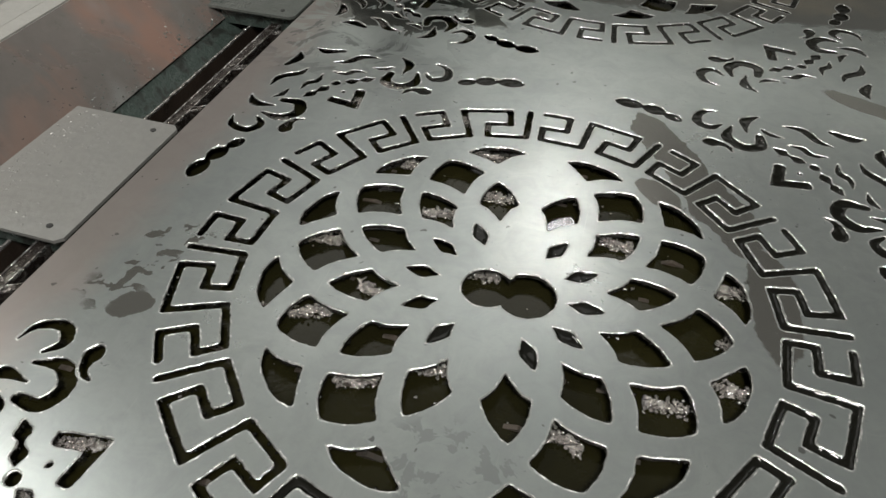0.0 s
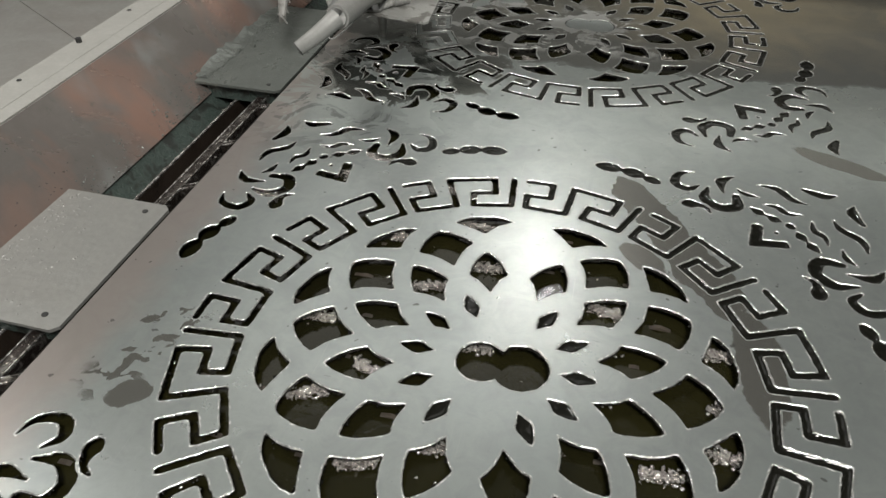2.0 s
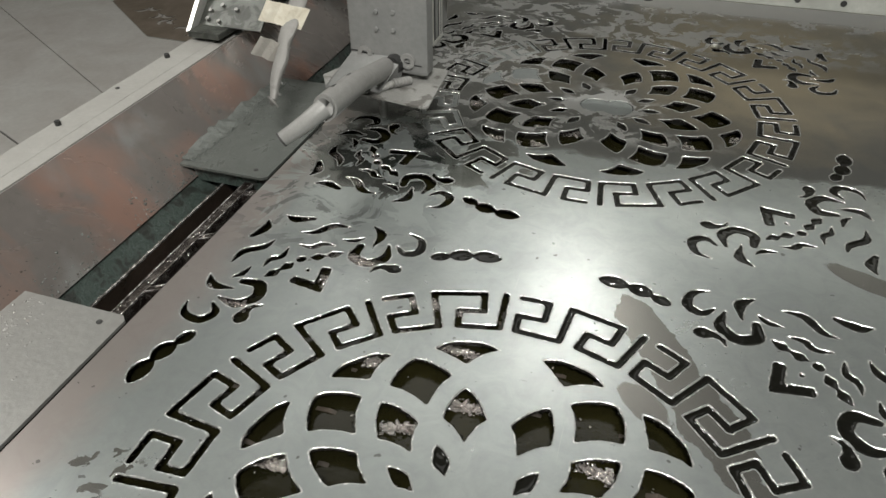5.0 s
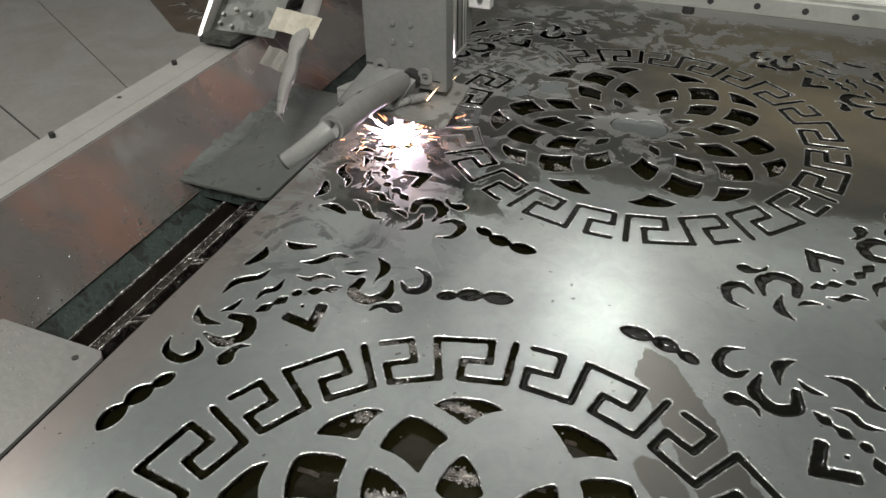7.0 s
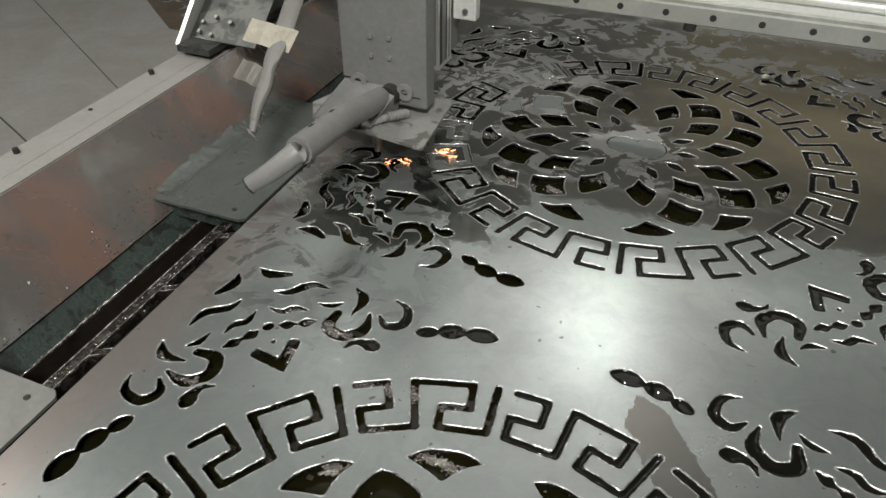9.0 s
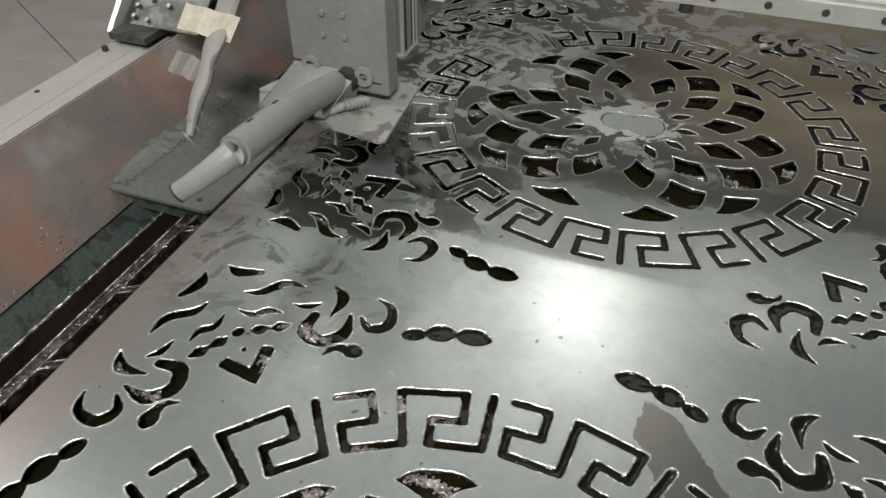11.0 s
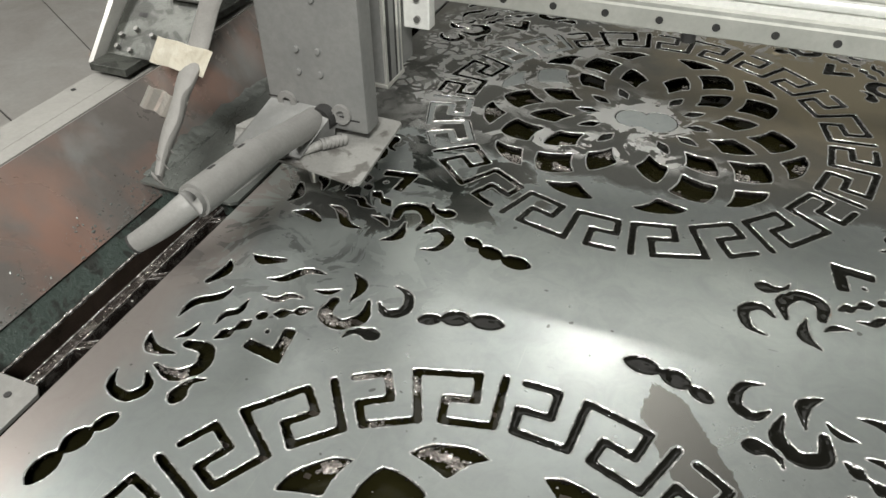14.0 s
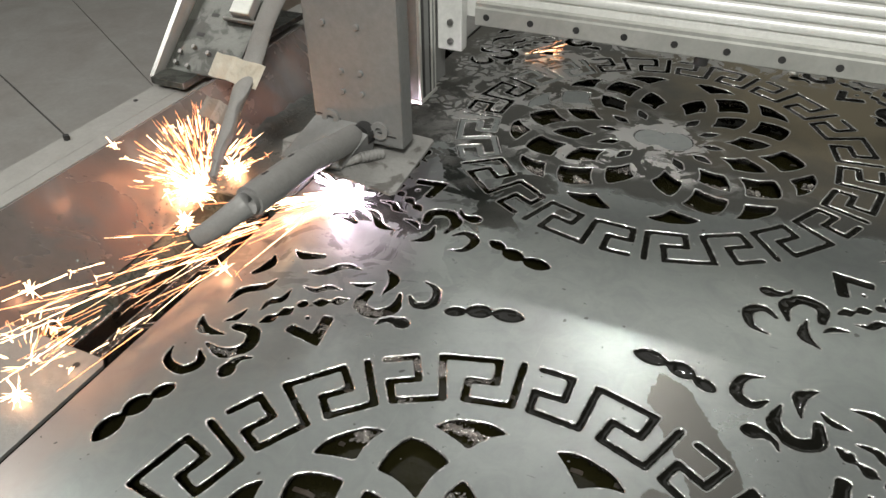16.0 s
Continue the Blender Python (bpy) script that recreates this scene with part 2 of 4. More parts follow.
PANEL = mat("smoky_panel_steel", (0.52, 0.515, 0.49), 0.42, 0.35, (0.38, 0.345, 0.32), 2.3, 0.5, 0.06, 30, 0.1)


def deflector_material():
    """Smoky bare steel with rusty reflections painted as soft red patches, grey bloom and a wet sooty foot."""
    m = mat("red_reflecting_deflector", (0.258, 0.236, 0.22), 0.28, 0.55, (0.19, 0.176, 0.165), 2.4, 0.5, 0.08, 26, 0.08)
    nt = m.node_tree
    b = nt.nodes["Principled BSDF"]
    base = b.inputs["Base Color"].links[0].from_socket
    co = nt.nodes.new("ShaderNodeTexCoord").outputs["Object"]

    def layer(under, size, lo, hi, most, rgb, stretch=(1, 1, 1)):
        mp = nt.nodes.new("ShaderNodeMapping")
        mp.inputs["Scale"].default_value = stretch
        nt.links.new(co, mp.inputs["Vector"])
        n = nt.nodes.new("ShaderNodeTexNoise")
        n.inputs["Scale"].default_value, n.inputs["Detail"].default_value, n.inputs["Distortion"].default_value = size, 5.0, 0.5
        nt.links.new(mp.outputs[0], n.inputs["Vector"])
        r = nt.nodes.new("ShaderNodeMapRange")
        r.inputs[1].default_value, r.inputs[2].default_value, r.inputs[3].default_value, r.inputs[4].default_value = lo, hi, 0, most
        nt.links.new(n.outputs["Fac"], r.inputs[0])
        x = nt.nodes.new("ShaderNodeMix")
        x.data_type = "RGBA"
        nt.links.new(r.outputs[0], x.inputs[0]), nt.links.new(under, x.inputs[6])
        x.inputs[7].default_value = (*rgb, 1)
        return x.outputs[2]

    # soft red patches: reflected rust, put into the colour
    col = layer(base, 4.6, 0.48, 0.68, 0.8, (0.38, 0.225, 0.175), (1, 1.3, 0.6))
    col = layer(col, 5.0, 0.56, 0.72, 0.6, (0.36, 0.37, 0.36))
    col = layer(col, 34.0, 0.66, 0.74, 0.5, (0.12, 0.12, 0.11))
    nt.links.new(col, b.inputs["Base Color"])
    return m


DEFLECT = deflector_material()
LEDGE = mat("pale_ledge_paint", (0.42, 0.415, 0.39), 0.5, 0.2, (0.33, 0.32, 0.30), 9, 0.5, 0.12, 60, 0.1)
GREEN = mat("wet_green_bed_paint", (0.052, 0.070, 0.062), 0.32, 0.1, (0.022, 0.024, 0.021), 30, 0.35, 0.8, 60, 0.15, sharp=True)
BEDBAR = mat("wet_bed_bar", (0.040, 0.032, 0.028), 0.16, 0.6, (0.45, 0.43, 0.40), 40, 0.05, 0.9, 70, 0.1)
BEDFLOOR = mat("rusty_bed_floor", (0.022, 0.017, 0.013), 0.35, 0.1, (0.055, 0.040, 0.032), 14, 0.5, 0.6, 40, 0.1)
HEAD = mat("dusty_grey_housing", (0.235, 0.24, 0.235), 0.55, 0.25, (0.29, 0.29, 0.28), 6, 0.5, 0.05, 60, 0.08)
DUST = mat("slag_dust_plate", (0.30, 0.30, 0.285), 0.6, 0.1, (0.12, 0.115, 0.105), 13, 0.45, 0.5, 80, 0.1, sharp=True)
OILY = mat("oily_bracket_steel", (0.085, 0.090, 0.080), 0.38, 0.3, (0.04, 0.042, 0.037), 19, 0.5, 0.4, 60, 0.1, sharp=True)
PIPE = mat("dusty_pipe", (0.30, 0.30, 0.29), 0.55, 0.2, (0.24, 0.235, 0.225), 11, 0.5, 0.1, 90, 0.08)
WETDUST = mat("wet_slag_film", (0.145, 0.157, 0.146), 0.34, 0.3, (0.085, 0.093, 0.086), 11, 0.5, 0.35, 70, 0.12)
DARK = mat("black_rubber", (0.018, 0.018, 0.018), 0.6, 0.0, (0.04, 0.04, 0.038), 20, 0.4, 0.3, 60, 0.1)
ALU = mat("machined_aluminium", (0.88, 0.89, 0.86), 0.42, 0.25, (0.74, 0.75, 0.71), 6, 0.45, 0.10, 50, 0.08)
RAIL = mat("oiled_rail_steel", (0.50, 0.505, 0.47), 0.38, 0.35, (0.20, 0.21, 0.19), 5, 0.4, 0.1, 50, 0.08)
BOLT = mat("zinc_bolt", (0.24, 0.24, 0.23), 0.42, 0.6, (0.14, 0.135, 0.125), 60, 0.5)
HOSE = mat("dusty_cable_sleeve", (0.30, 0.295, 0.28), 0.7, 0.0, (0.22, 0.215, 0.205), 18, 0.5, 0.5, 120, 0.05)
TAPE = mat("yellowed_packing_tape", (0.78, 0.75, 0.64), 0.28, 0.0, (0.42, 0.36, 0.26), 40, 0.45, 0.5, 60, 0.1, coat=0.4)
TAPE2 = mat("dusty_clear_tape", (0.36, 0.35, 0.32), 0.3, 0.0, (0.28, 0.26, 0.23), 40, 0.45, 0.5, 60, 0.1, coat=0.4)
HALLFLOOR = mat("dark_concrete", (0.10, 0.098, 0.092), 0.7, 0.0, (0.06, 0.058, 0.054), 1.2, 0.5, 0.2, 30)
HALL = mat("hall_wall_paint", (0.74, 0.75, 0.73), 0.8, 0.0, (0.64, 0.65, 0.63), 0.5, 0.5)
BROWN = mat("rusty_scrap", (0.20, 0.165, 0.13), 0.5, 0.4, (0.11, 0.085, 0.06), 3, 0.5, 0.1, 40, 0.1)
ARC = mat("cutting_arc", (1.0, 0.80, 0.98), 0.5, 0.0, emit=80.0)
SPARK = mat("hot_spark", (1.0, 0.58, 0.32), 0.5, 0.0, emit=14.0)
EMBER = mat("ember", (1.0, 0.38, 0.16), 0.5, 0.0, emit=6.0)
HOT = mat("white_hot_metal", (1.0, 0.52, 0.27), 0.5, 0.0, emit=34.0)
BRIGHT = mat("edge_aluminium", (0.82, 0.82, 0.78), 0.35, 0.7, (0.66, 0.66, 0.62), 20, 0.4)

# ---- mesh helpers ----


def part(name, bm, material, parent=None, label="", smooth=False):
    """Links a bmesh as one mesh object under a thing or a part."""
    me = bpy.data.meshes.new(name)
    bm.to_mesh(me)
    bm.free()
    for m_ in (material if isinstance(material, (list, tuple)) else [material]):
        me.materials.append(m_)
    if smooth:
        for p in me.polygons:
            p.use_smooth = True
        me.set_sharp_from_angle(angle=radians(42))
    ob = new(name, me)
    ob.parent = parent
    if label:
        ob["label"] = label
    return ob


def thing(name, label, category, at=None, group="", kind=""):
    ob = new(name)
    ob.empty_display_size = 0.05
    if at is not None:
        ob.matrix_basis = at
    return tagged(ob, label, category, group, kind)


def box(x0, x1, y0, y1, z0, z1, bevel=0.0, bm=None, m=None):
    bm = bm or bmesh.new()
    r = bmesh.ops.create_cube(bm, size=1)
    mt = Matrix.LocRotScale(((x0 + x1) / 2, (y0 + y1) / 2, (z0 + z1) / 2), None, (x1 - x0, y1 - y0, z1 - z0))
    bmesh.ops.transform(bm, matrix=(m or Matrix()) @ mt, verts=r["verts"])
    if bevel:
        es = list({e for v in r["verts"] for e in v.link_edges})
        bmesh.ops.bevel(bm, geom=es, offset=bevel, segments=2, affect="EDGES", profile=0.5)
    return bm


def cyl(p, q, r0, r1=None, n=16, bm=None, bevel=0.0):
    bm = bm or bmesh.new()
    p, q = Vector(p), Vector(q)
    d = q - p
    m_ = Matrix.Translation((p + q) / 2) @ d.to_track_quat("Z", "Y").to_matrix().to_4x4()
    r = bmesh.ops.create_cone(bm, cap_ends=True, segments=n, radius1=r0, radius2=r0 if r1 is None else r1, depth=d.length, matrix=m_)
    if bevel:
        es = [e for e in {e for v in r["verts"] for e in v.link_edges} if len(e.link_faces) == 2 and e.calc_face_angle() > 1.0]
        bmesh.ops.bevel(bm, geom=es, offset=bevel, segments=2, affect="EDGES", profile=0.5)
    return bm


def ring_tube(p, q, ro, ri, n=24):
    """A hollow pipe with a real bore."""
    bm = bmesh.new()
    p, q = Vector(p), Vector(q)
    rot = (q - p).to_track_quat("Z", "Y").to_matrix()
    loops = []
    for c, r in ((p, ro), (q, ro), (q, ri), (p, ri)):
        loops.append([bm.verts.new(c + rot @ Vector((r * math.cos(2 * math.pi * k / n), r * math.sin(2 * math.pi * k / n), 0))) for k in range(n)])
    for a in range(4):
        A, B = loops[a], loops[(a + 1) % 4]
        for k in range(n):
            bm.faces.new((A[k], A[(k + 1) % n], B[(k + 1) % n], B[k]))
    bmesh.ops.recalc_face_normals(bm, faces=bm.faces)
    return bm


def sweep(points, radii, n=12, flat=1.0, bm=None):
    """A tube along smoothed points, with a radius at each; flat < 1 squeezes it in one direction."""
    bm = bm or bmesh.new()
    pts, rad = smooth_line([Vector(p) for p in points], radii, 6)
    loops = []
    for i, p in enumerate(pts):
        d = (pts[min(i + 1, len(pts) - 1)] - pts[max(i - 1, 0)]).normalized()
        side = d.cross(Vector((0.3, 1, 0.2))).normalized()
        up = side.cross(d)
        loops.append([bm.verts.new(p + rad[i] * (math.cos(2 * math.pi * k / n) * side + flat * math.sin(2 * math.pi * k / n) * up)) for k in range(n)])
    for A, B in zip(loops, loops[1:]):
        for k in range(n):
            bm.faces.new((A[k], A[(k + 1) % n], B[(k + 1) % n], B[k]))
    bm.faces.new(loops[0][::-1]), bm.faces.new(loops[-1])
    bmesh.ops.recalc_face_normals(bm, faces=bm.faces)
    return bm


def smooth_line(pts, vals, steps):
    """Catmull-Rom through points, with a value carried along."""
    out, ov = [], []
    P = [pts[0] * 2 - pts[1]] + list(pts) + [pts[-1] * 2 - pts[-2]]
    V = [vals[0]] + list(vals) + [vals[-1]]
    for i in range(1, len(P) - 2):
        for s in range(steps):
            t = s / steps
            a, b, c, d = P[i - 1], P[i], P[i + 1], P[i + 2]
            out.append(0.5 * ((2 * b) + (c - a) * t + (2 * a - 5 * b + 4 * c - d) * t * t + (3 * b - a - 3 * c + d) * t ** 3))
            va, vb, vc, vd = V[i - 1], V[i], V[i + 1], V[i + 2]
            ov.append(max(0, 0.5 * (2 * vb + (vc - va) * t + (2 * va - 5 * vb + 4 * vc - vd) * t * t + (3 * vb - va - 3 * vc + vd) * t ** 3)))
    return out + [pts[-1]], ov + [vals[-1]]


def plate(poly, z0, z1, bm=None):
    """An upright prism over a flat outline."""
    bm = bm or bmesh.new()
    lo = [bm.verts.new((x, y, z0)) for x, y in poly]
    hi = [bm.verts.new((x, y, z1)) for x, y in poly]
    bm.faces.new(hi), bm.faces.new(lo[::-1])
    for k in range(len(poly)):
        j = (k + 1) % len(poly)
        bm.faces.new((lo[k], lo[j], hi[j], hi[k]))
    bmesh.ops.recalc_face_normals(bm, faces=bm.faces)
    return bm


# ---- the cut sheet ----
CX, CY, PITCH = -0.018, 0.0, 1.435
X0, X1, Y0, Y1, THICK = -0.75, 1.45, -0.75, 2.95, 0.005


def polar(r, deg):
    return Vector((r * math.cos(radians(deg)), r * math.sin(radians(deg))))


def stroke(points, widths, steps=5):
    """Outline of a tapering brush stroke."""
    pts, w = smooth_line([Vector(p) for p in points], widths, steps)
    left, right = [], []
    for i, p in enumerate(pts):
        d = (pts[min(i + 1, len(pts) - 1)] - pts[max(i - 1, 0)]).normalized()
        n = Vector((-d.y, d.x))
        left.append(p + n * max(w[i], 0.0012)), right.append(p - n * max(w[i], 0.0012))
    ends = []
    for i, j in ((-1, -2), (0, 1)):
        d, wi = (pts[i] - pts[j]).normalized(), w[i]
        n = Vector((-d.y, d.x))
        ends.append([pts[i] + wi * (n * math.cos(a) + d * math.sin(a)) for a in (0.6, 1.2, 1.94, 2.54)] if wi > 0.0018 else [])
    return left + ends[0] + right[::-1] + ends[1]


def key_slot(a0):
    """One slot of the key border: a folded line of straight cuts with square corners."""
    ro, rm, ri, hw = 0.529, 0.4775, 0.435, 0.0062
    way = [(ro, 0), (ro, -5.6), (rm, -5.8), (rm, 0.2), (ri, 0.1), (ri, -10.9), (ro, -10.6), (ro, -21.6), (rm, -21.8), (rm, -16.0), (ri, -15.6), (ri, -26.0), (ro, -26.2)]
    pts = [polar(r, a0 + a) for r, a in way]
    left, right = [], []
    for i, p in enumerate(pts):
        d0 = (p - pts[i - 1]).normalized() if i else (pts[1] - p).normalized()
        d1 = (pts[i + 1] - p).normalized() if i < len(pts) - 1 else d0
        n0, n1 = Vector((-d0.y, d0.x)), Vector((-d1.y, d1.x))
        m_ = (n0 + n1).normalized()
        m_ *= hw / max(0.35, m_.dot(n0))
        if i == 0:
            p = p - d0 * hw * 0.6
        if i == len(pts) - 1:
            p = p + d0 * hw * 0.6
        left.append(p + m_), right.append(p - m_)
    caps = []
    for i, j in ((-1, -2), (0, 1)):
        d = (pts[i] - pts[j]).normalized()
        n = Vector((-d.y, d.x))
        caps.append([pts[i] + d * hw * 0.6 + hw * (n * math.cos(a) + 0.8 * d * math.sin(a)) for a in (0.7, 1.57, 2.44)])
    return left + caps[0] + right[::-1] + caps[1]


def cell(ring, a0):
    """One pane of the rosette: four corners joined by lines that are straight in angle and radius."""
    if ring == 1:
        c = [(0.104, 0), (0.130, 6.2), (0.166, 0), (0.130, -6.2)]
    elif ring == 2:
        c = [(0.165, 0), (0.216, 9.6), (0.281, 0), (0.216, -9.6)]
    elif ring == 3:
        c = [(0.247, 0), (0.308, 10.3), (0.358, 0), (0.308, -10.3)]
    else:
        c = [(0.336, 0), (0.377, 9.0), (0.391, 0), (0.377, -9.0)]
    out = []
    for (r0, t0), (r1, t1) in zip(c, c[1:] + c[:1]):
        for k in range(5):
            s = k / 5
            bulge = 0.006 * math.sin(math.pi * s) * (1 if ring > 1 else 0.3)
            out.append(polar(r0 + (r1 - r0) * s + (bulge if ring < 4 or r0 > 0.37 else 0), a0 + t0 + (t1 - t0) * s))
    return out


def ellipse(u, v, ru, rv, n=12):
    return [Vector((u + ru * math.cos(2 * math.pi * k / n), v + rv * math.sin(2 * math.pi * k / n))) for k in range(n)]


def corner_motif(bare=False):
    """Scroll ornament of one corner, in axes along and across the diagonal."""
    half = [
        ([(0.713, 0.020), (0.708, 0.033), (0.704, 0.051), (0.700, 0.066), (0.697, 0.084)], [0.002, 0.0115, 0.003, 0.0115, 0.003]),
        ([(0.770, 0.011), (0.746, 0.034), (0.747, 0.058), (0.729, 0.080)], [0.001, 0.007, 0.007, 0.001]),
        ([(0.811, 0.030), (0.796, 0.058), (0.800, 0.104), (0.774, 0.136)], [0.001, 0.008, 0.009, 0.001]),
        ([(0.889, 0.022), (0.864, 0.036), (0.848, 0.072)], [0.002, 0.012, 0.006]),
        ([(0.743, 0.101), (0.726, 0.124), (0.725, 0.149)], [0.001, 0.007, 0.001]),
        ([(0.757, 0.183), (0.718, 0.186), (0.687, 0.150)], [0.001, 0.011, 0.001]),
        ([(0.703, 0.130), (0.676, 0.102), (0.641, 0.118), (0.640, 0.159), (0.676, 0.184)], [0.008, 0.0125, 0.0125, 0.012, 0.003]),
        ([(0.694, 0.241), (0.662, 0.255), (0.627, 0.234), (0.633, 0.202), (0.663, 0.199)], [0.001, 0.007, 0.010, 0.009, 0.003]),
        ([(0.611, 0.115), (0.617, 0.134), (0.609, 0.149), (0.600, 0.158), (0.594, 0.163)], [0.002, 0.0065, 0.0090, 0.0145, 0.0135]),
    ]
    out = [[Vector(p) for p in ((0.595, 0), (0.658, 0.047), (0.671, 0.030), (0.632, 0), (0.671, -0.030), (0.658, -0.047))], ellipse(0.675, 0, 0.005, 0.004), ellipse(0.717, 0, 0.0105, 0.0115)]
    for k, (pts, w) in enumerate(half):
        s = stroke(pts, w)
        out.append(s)
        if not (bare and k in (2, 3)):
            out.append([Vector((p.x, -p.y)) for p in s])
    return out


def bead_chain(side):
    """Three linked beads beside a corner scroll."""
    way = [Vector(p) for p in ((0.596, 0.246), (0.587, 0.272), (0.572, 0.310), (0.545, 0.350), (0.521, 0.377))]
    pts, along = smooth_line(way, [0.0, 0.028, 0.069, 0.117, 0.153], 16)
    left, right = [], []
    for i, p in enumerate(pts):
        d = (pts[min(i + 1, len(pts) - 1)] - pts[max(i - 1, 0)]).normalized()
        n = Vector((-d.y, d.x))
        w = max(0.0022, max(h * math.sqrt(max(0.0, 1 - ((along[i] - c) / l) ** 2)) for c, l, h in ((0.021, 0.0215, 0.0135), (0.067, 0.0255, 0.0185), (0.1225, 0.030, 0.0185))))
        left.append(p + n * w), right.append(p - n * w)
    s = left + right[::-1]
    return [Vector((p.x, side * p.y)) for p in s]


# which corners carry the bead chain on which side of their diagonal, by panel
CHAINS = {0: {0: (1, -1), 1: (1, -1), 2: (1,), 3: (1,)}, 1: {0: (), 1: (), 2: (1,), 3: (1,)}}


def panel_cuts(panel=0):
    cuts = []
    for k in range(12):
        cuts.append(key_slot(123.2 + 30 * k))
        for ring in (1, 3):
            if k not in (3, 9):
                cuts.append(cell(ring, 30 * k))
        for ring in (2, 4):
            if not (panel == 1 and ring == 4 and k == 0):
                cuts.append(cell(ring, 30 * k + 15))
    for quarter in range(4):
        a = radians(45 + 90 * quarter)
        ca, sa = math.cos(a), math.sin(a)
        for loop in corner_motif(panel == 1 and quarter == 3) + [bead_chain(s) for s in CHAINS[panel][quarter]]:
            cuts.append([Vector((p.x * ca - p.y * sa, p.x * sa + p.y * ca)) for p in loop])
    a, b = Vector((-0.024, -0.004)), Vector((0.040, -0.002))
    figure = [a + polar(0.042, t) for t in range(40, 321, 20)] + [b + polar(0.048, t) for t in range(-138, 139, 20)]
    cuts.append(figure)
    return cuts


def signed_area(loop):
    return sum(p.x * q.y - q.x * p.y for p, q in zip(loop, loop[1:] + loop[:1])) / 2


def offset_loop(loop, d):
    """The loop moved outwards by d (loops run anticlockwise)."""
    out = []
    for i, p in enumerate(loop):
        a, b = (p - loop[i - 1]), (loop[(i + 1) % len(loop)] - p)
        na, nb = Vector((a.y, -a.x)).normalized(), Vector((b.y, -b.x)).normalized()
        m_ = na + nb
        m_ = m_.normalized() if m_.length > 1e-4 else na
        out.append(p + m_ * d / max(0.5, m_.dot(na)))
    return out


def clean(loop):
    out = []
    for p in loop:
        if not out or (p - out[-1]).length > 8e-4:
            out.append(p)
    if (out[0] - out[-1]).length < 8e-4:
        out.pop()
    return out if signed_area(out) > 0 else out[::-1]


torch_shake = random.Random(31)


def ragged(loop):
    """The loop with short steps, softened corners and the small unevenness of a plasma cut."""
    pts = []
    for p, q in zip(loop, loop[1:] + loop[:1]):
        n = max(1, round((q - p).length / 0.006))
        pts += [p.lerp(q, k / n) for k in range(n)]
    n = len(pts)
    soft = [pts[k] * 0.5 + (pts[k - 1] + pts[(k + 1) % n]) * 0.25 for k in range(n)]
    out = []
    for k, p in enumerate(soft):
        d = soft[(k + 1) % n] - soft[k - 1]
        side = Vector((d.y, -d.x)).normalized() if d.length > 1e-5 else Vector((0, 0))
        out.append(p + side * torch_shake.gauss(0, 1) * min(0.00040, 0.045 * d.length))
    return clean(out)


def cut_sheet(cuts, frame_loop):
    from mathutils.geometry import delaunay_2d_cdt
    cuts = [ragged(c) for c in cuts]
    rims = [offset_loop(c, 0.0034) for c in cuts]
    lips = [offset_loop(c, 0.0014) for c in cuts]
    verts, faces_in = [], []
    for loop in [frame_loop] + rims:
        faces_in.append(list(range(len(verts), len(verts) + len(loop))))
        verts += loop
    v2, _, f2, *_ = delaunay_2d_cdt(verts, [], faces_in, 2, 1e-6)
    bm = bmesh.new()
    for z, flip in ((0.0, False), (-THICK, True)):
        vs = [bm.verts.new((p.x, p.y, z)) for p in v2]
        for f in f2:
            try:
                bm.faces.new([vs[i] for i in (f[::-1] if flip else f)])
            except ValueError:
                pass
    for c, r, lip in zip(cuts, rims, lips):
        n = len(c)
        # levels: rim, bevel carrying the painted highlight, cut wall, underside
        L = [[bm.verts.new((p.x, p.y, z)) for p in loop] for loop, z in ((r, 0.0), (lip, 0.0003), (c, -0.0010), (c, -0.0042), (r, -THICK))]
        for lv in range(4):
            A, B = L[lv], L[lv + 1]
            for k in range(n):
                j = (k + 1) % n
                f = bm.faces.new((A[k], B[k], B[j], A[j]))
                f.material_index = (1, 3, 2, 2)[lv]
    L = [[bm.verts.new((p.x, p.y, z)) for p in frame_loop] for z in (0.0, -THICK)]
    for k in range(len(frame_loop)):
        j = (k + 1) % len(frame_loop)
        bm.faces.new((L[0][k], L[1][k], L[1][j], L[0][j])).material_index = 1
    bmesh.ops.remove_doubles(bm, verts=bm.verts, dist=2e-5)
    return bm


cuts = []
for panel, py in enumerate((0.0, PITCH)):
    for loop in panel_cuts(panel):
        cuts.append(clean([p + Vector((CX, CY + py)) for p in loop]))
sheet = part("steel_sheet", cut_sheet(cuts, [Vector(p) for p in ((X0, Y0), (X1, Y0), (X1, Y1), (X0, Y1))]), [SHEET, RIM, WALLCUT, WETGLINT])
tagged(sheet, "grey mill-scale steel sheet with cut ornamental roundels, wet with dirty water", "metal sheet")

# pieces that were cut but have not dropped
loose = random.Random(5)


def drop(loop, drop_z, tilt):
    c = sum((Vector(p) for p in loop), Vector((0, 0))) / len(loop)
    ob = part("cut_piece", plate([((p.x - c.x) * 0.965, (p.y - c.y) * 0.965) for p in loop], -0.0045, 0.0), SHEET)
    ob.matrix_basis = pose(c.x, c.y, drop_z, tilt, tilt * 0.5, 0)
    return tagged(ob, "loose cut piece of grey steel still lying in its hole", "metal offcut", "pieces left in the sheet")


for ring, ang in ((3, 150), (4, 165)):
    drop([p + Vector((CX, CY + PITCH)) for p in cell(ring, ang)], -0.0012, loose.uniform(-0.6, 0.6))
drop([p + Vector((CX, CY + PITCH)) for p in panel_cuts(1)[-1]], -0.0006, 0.2)
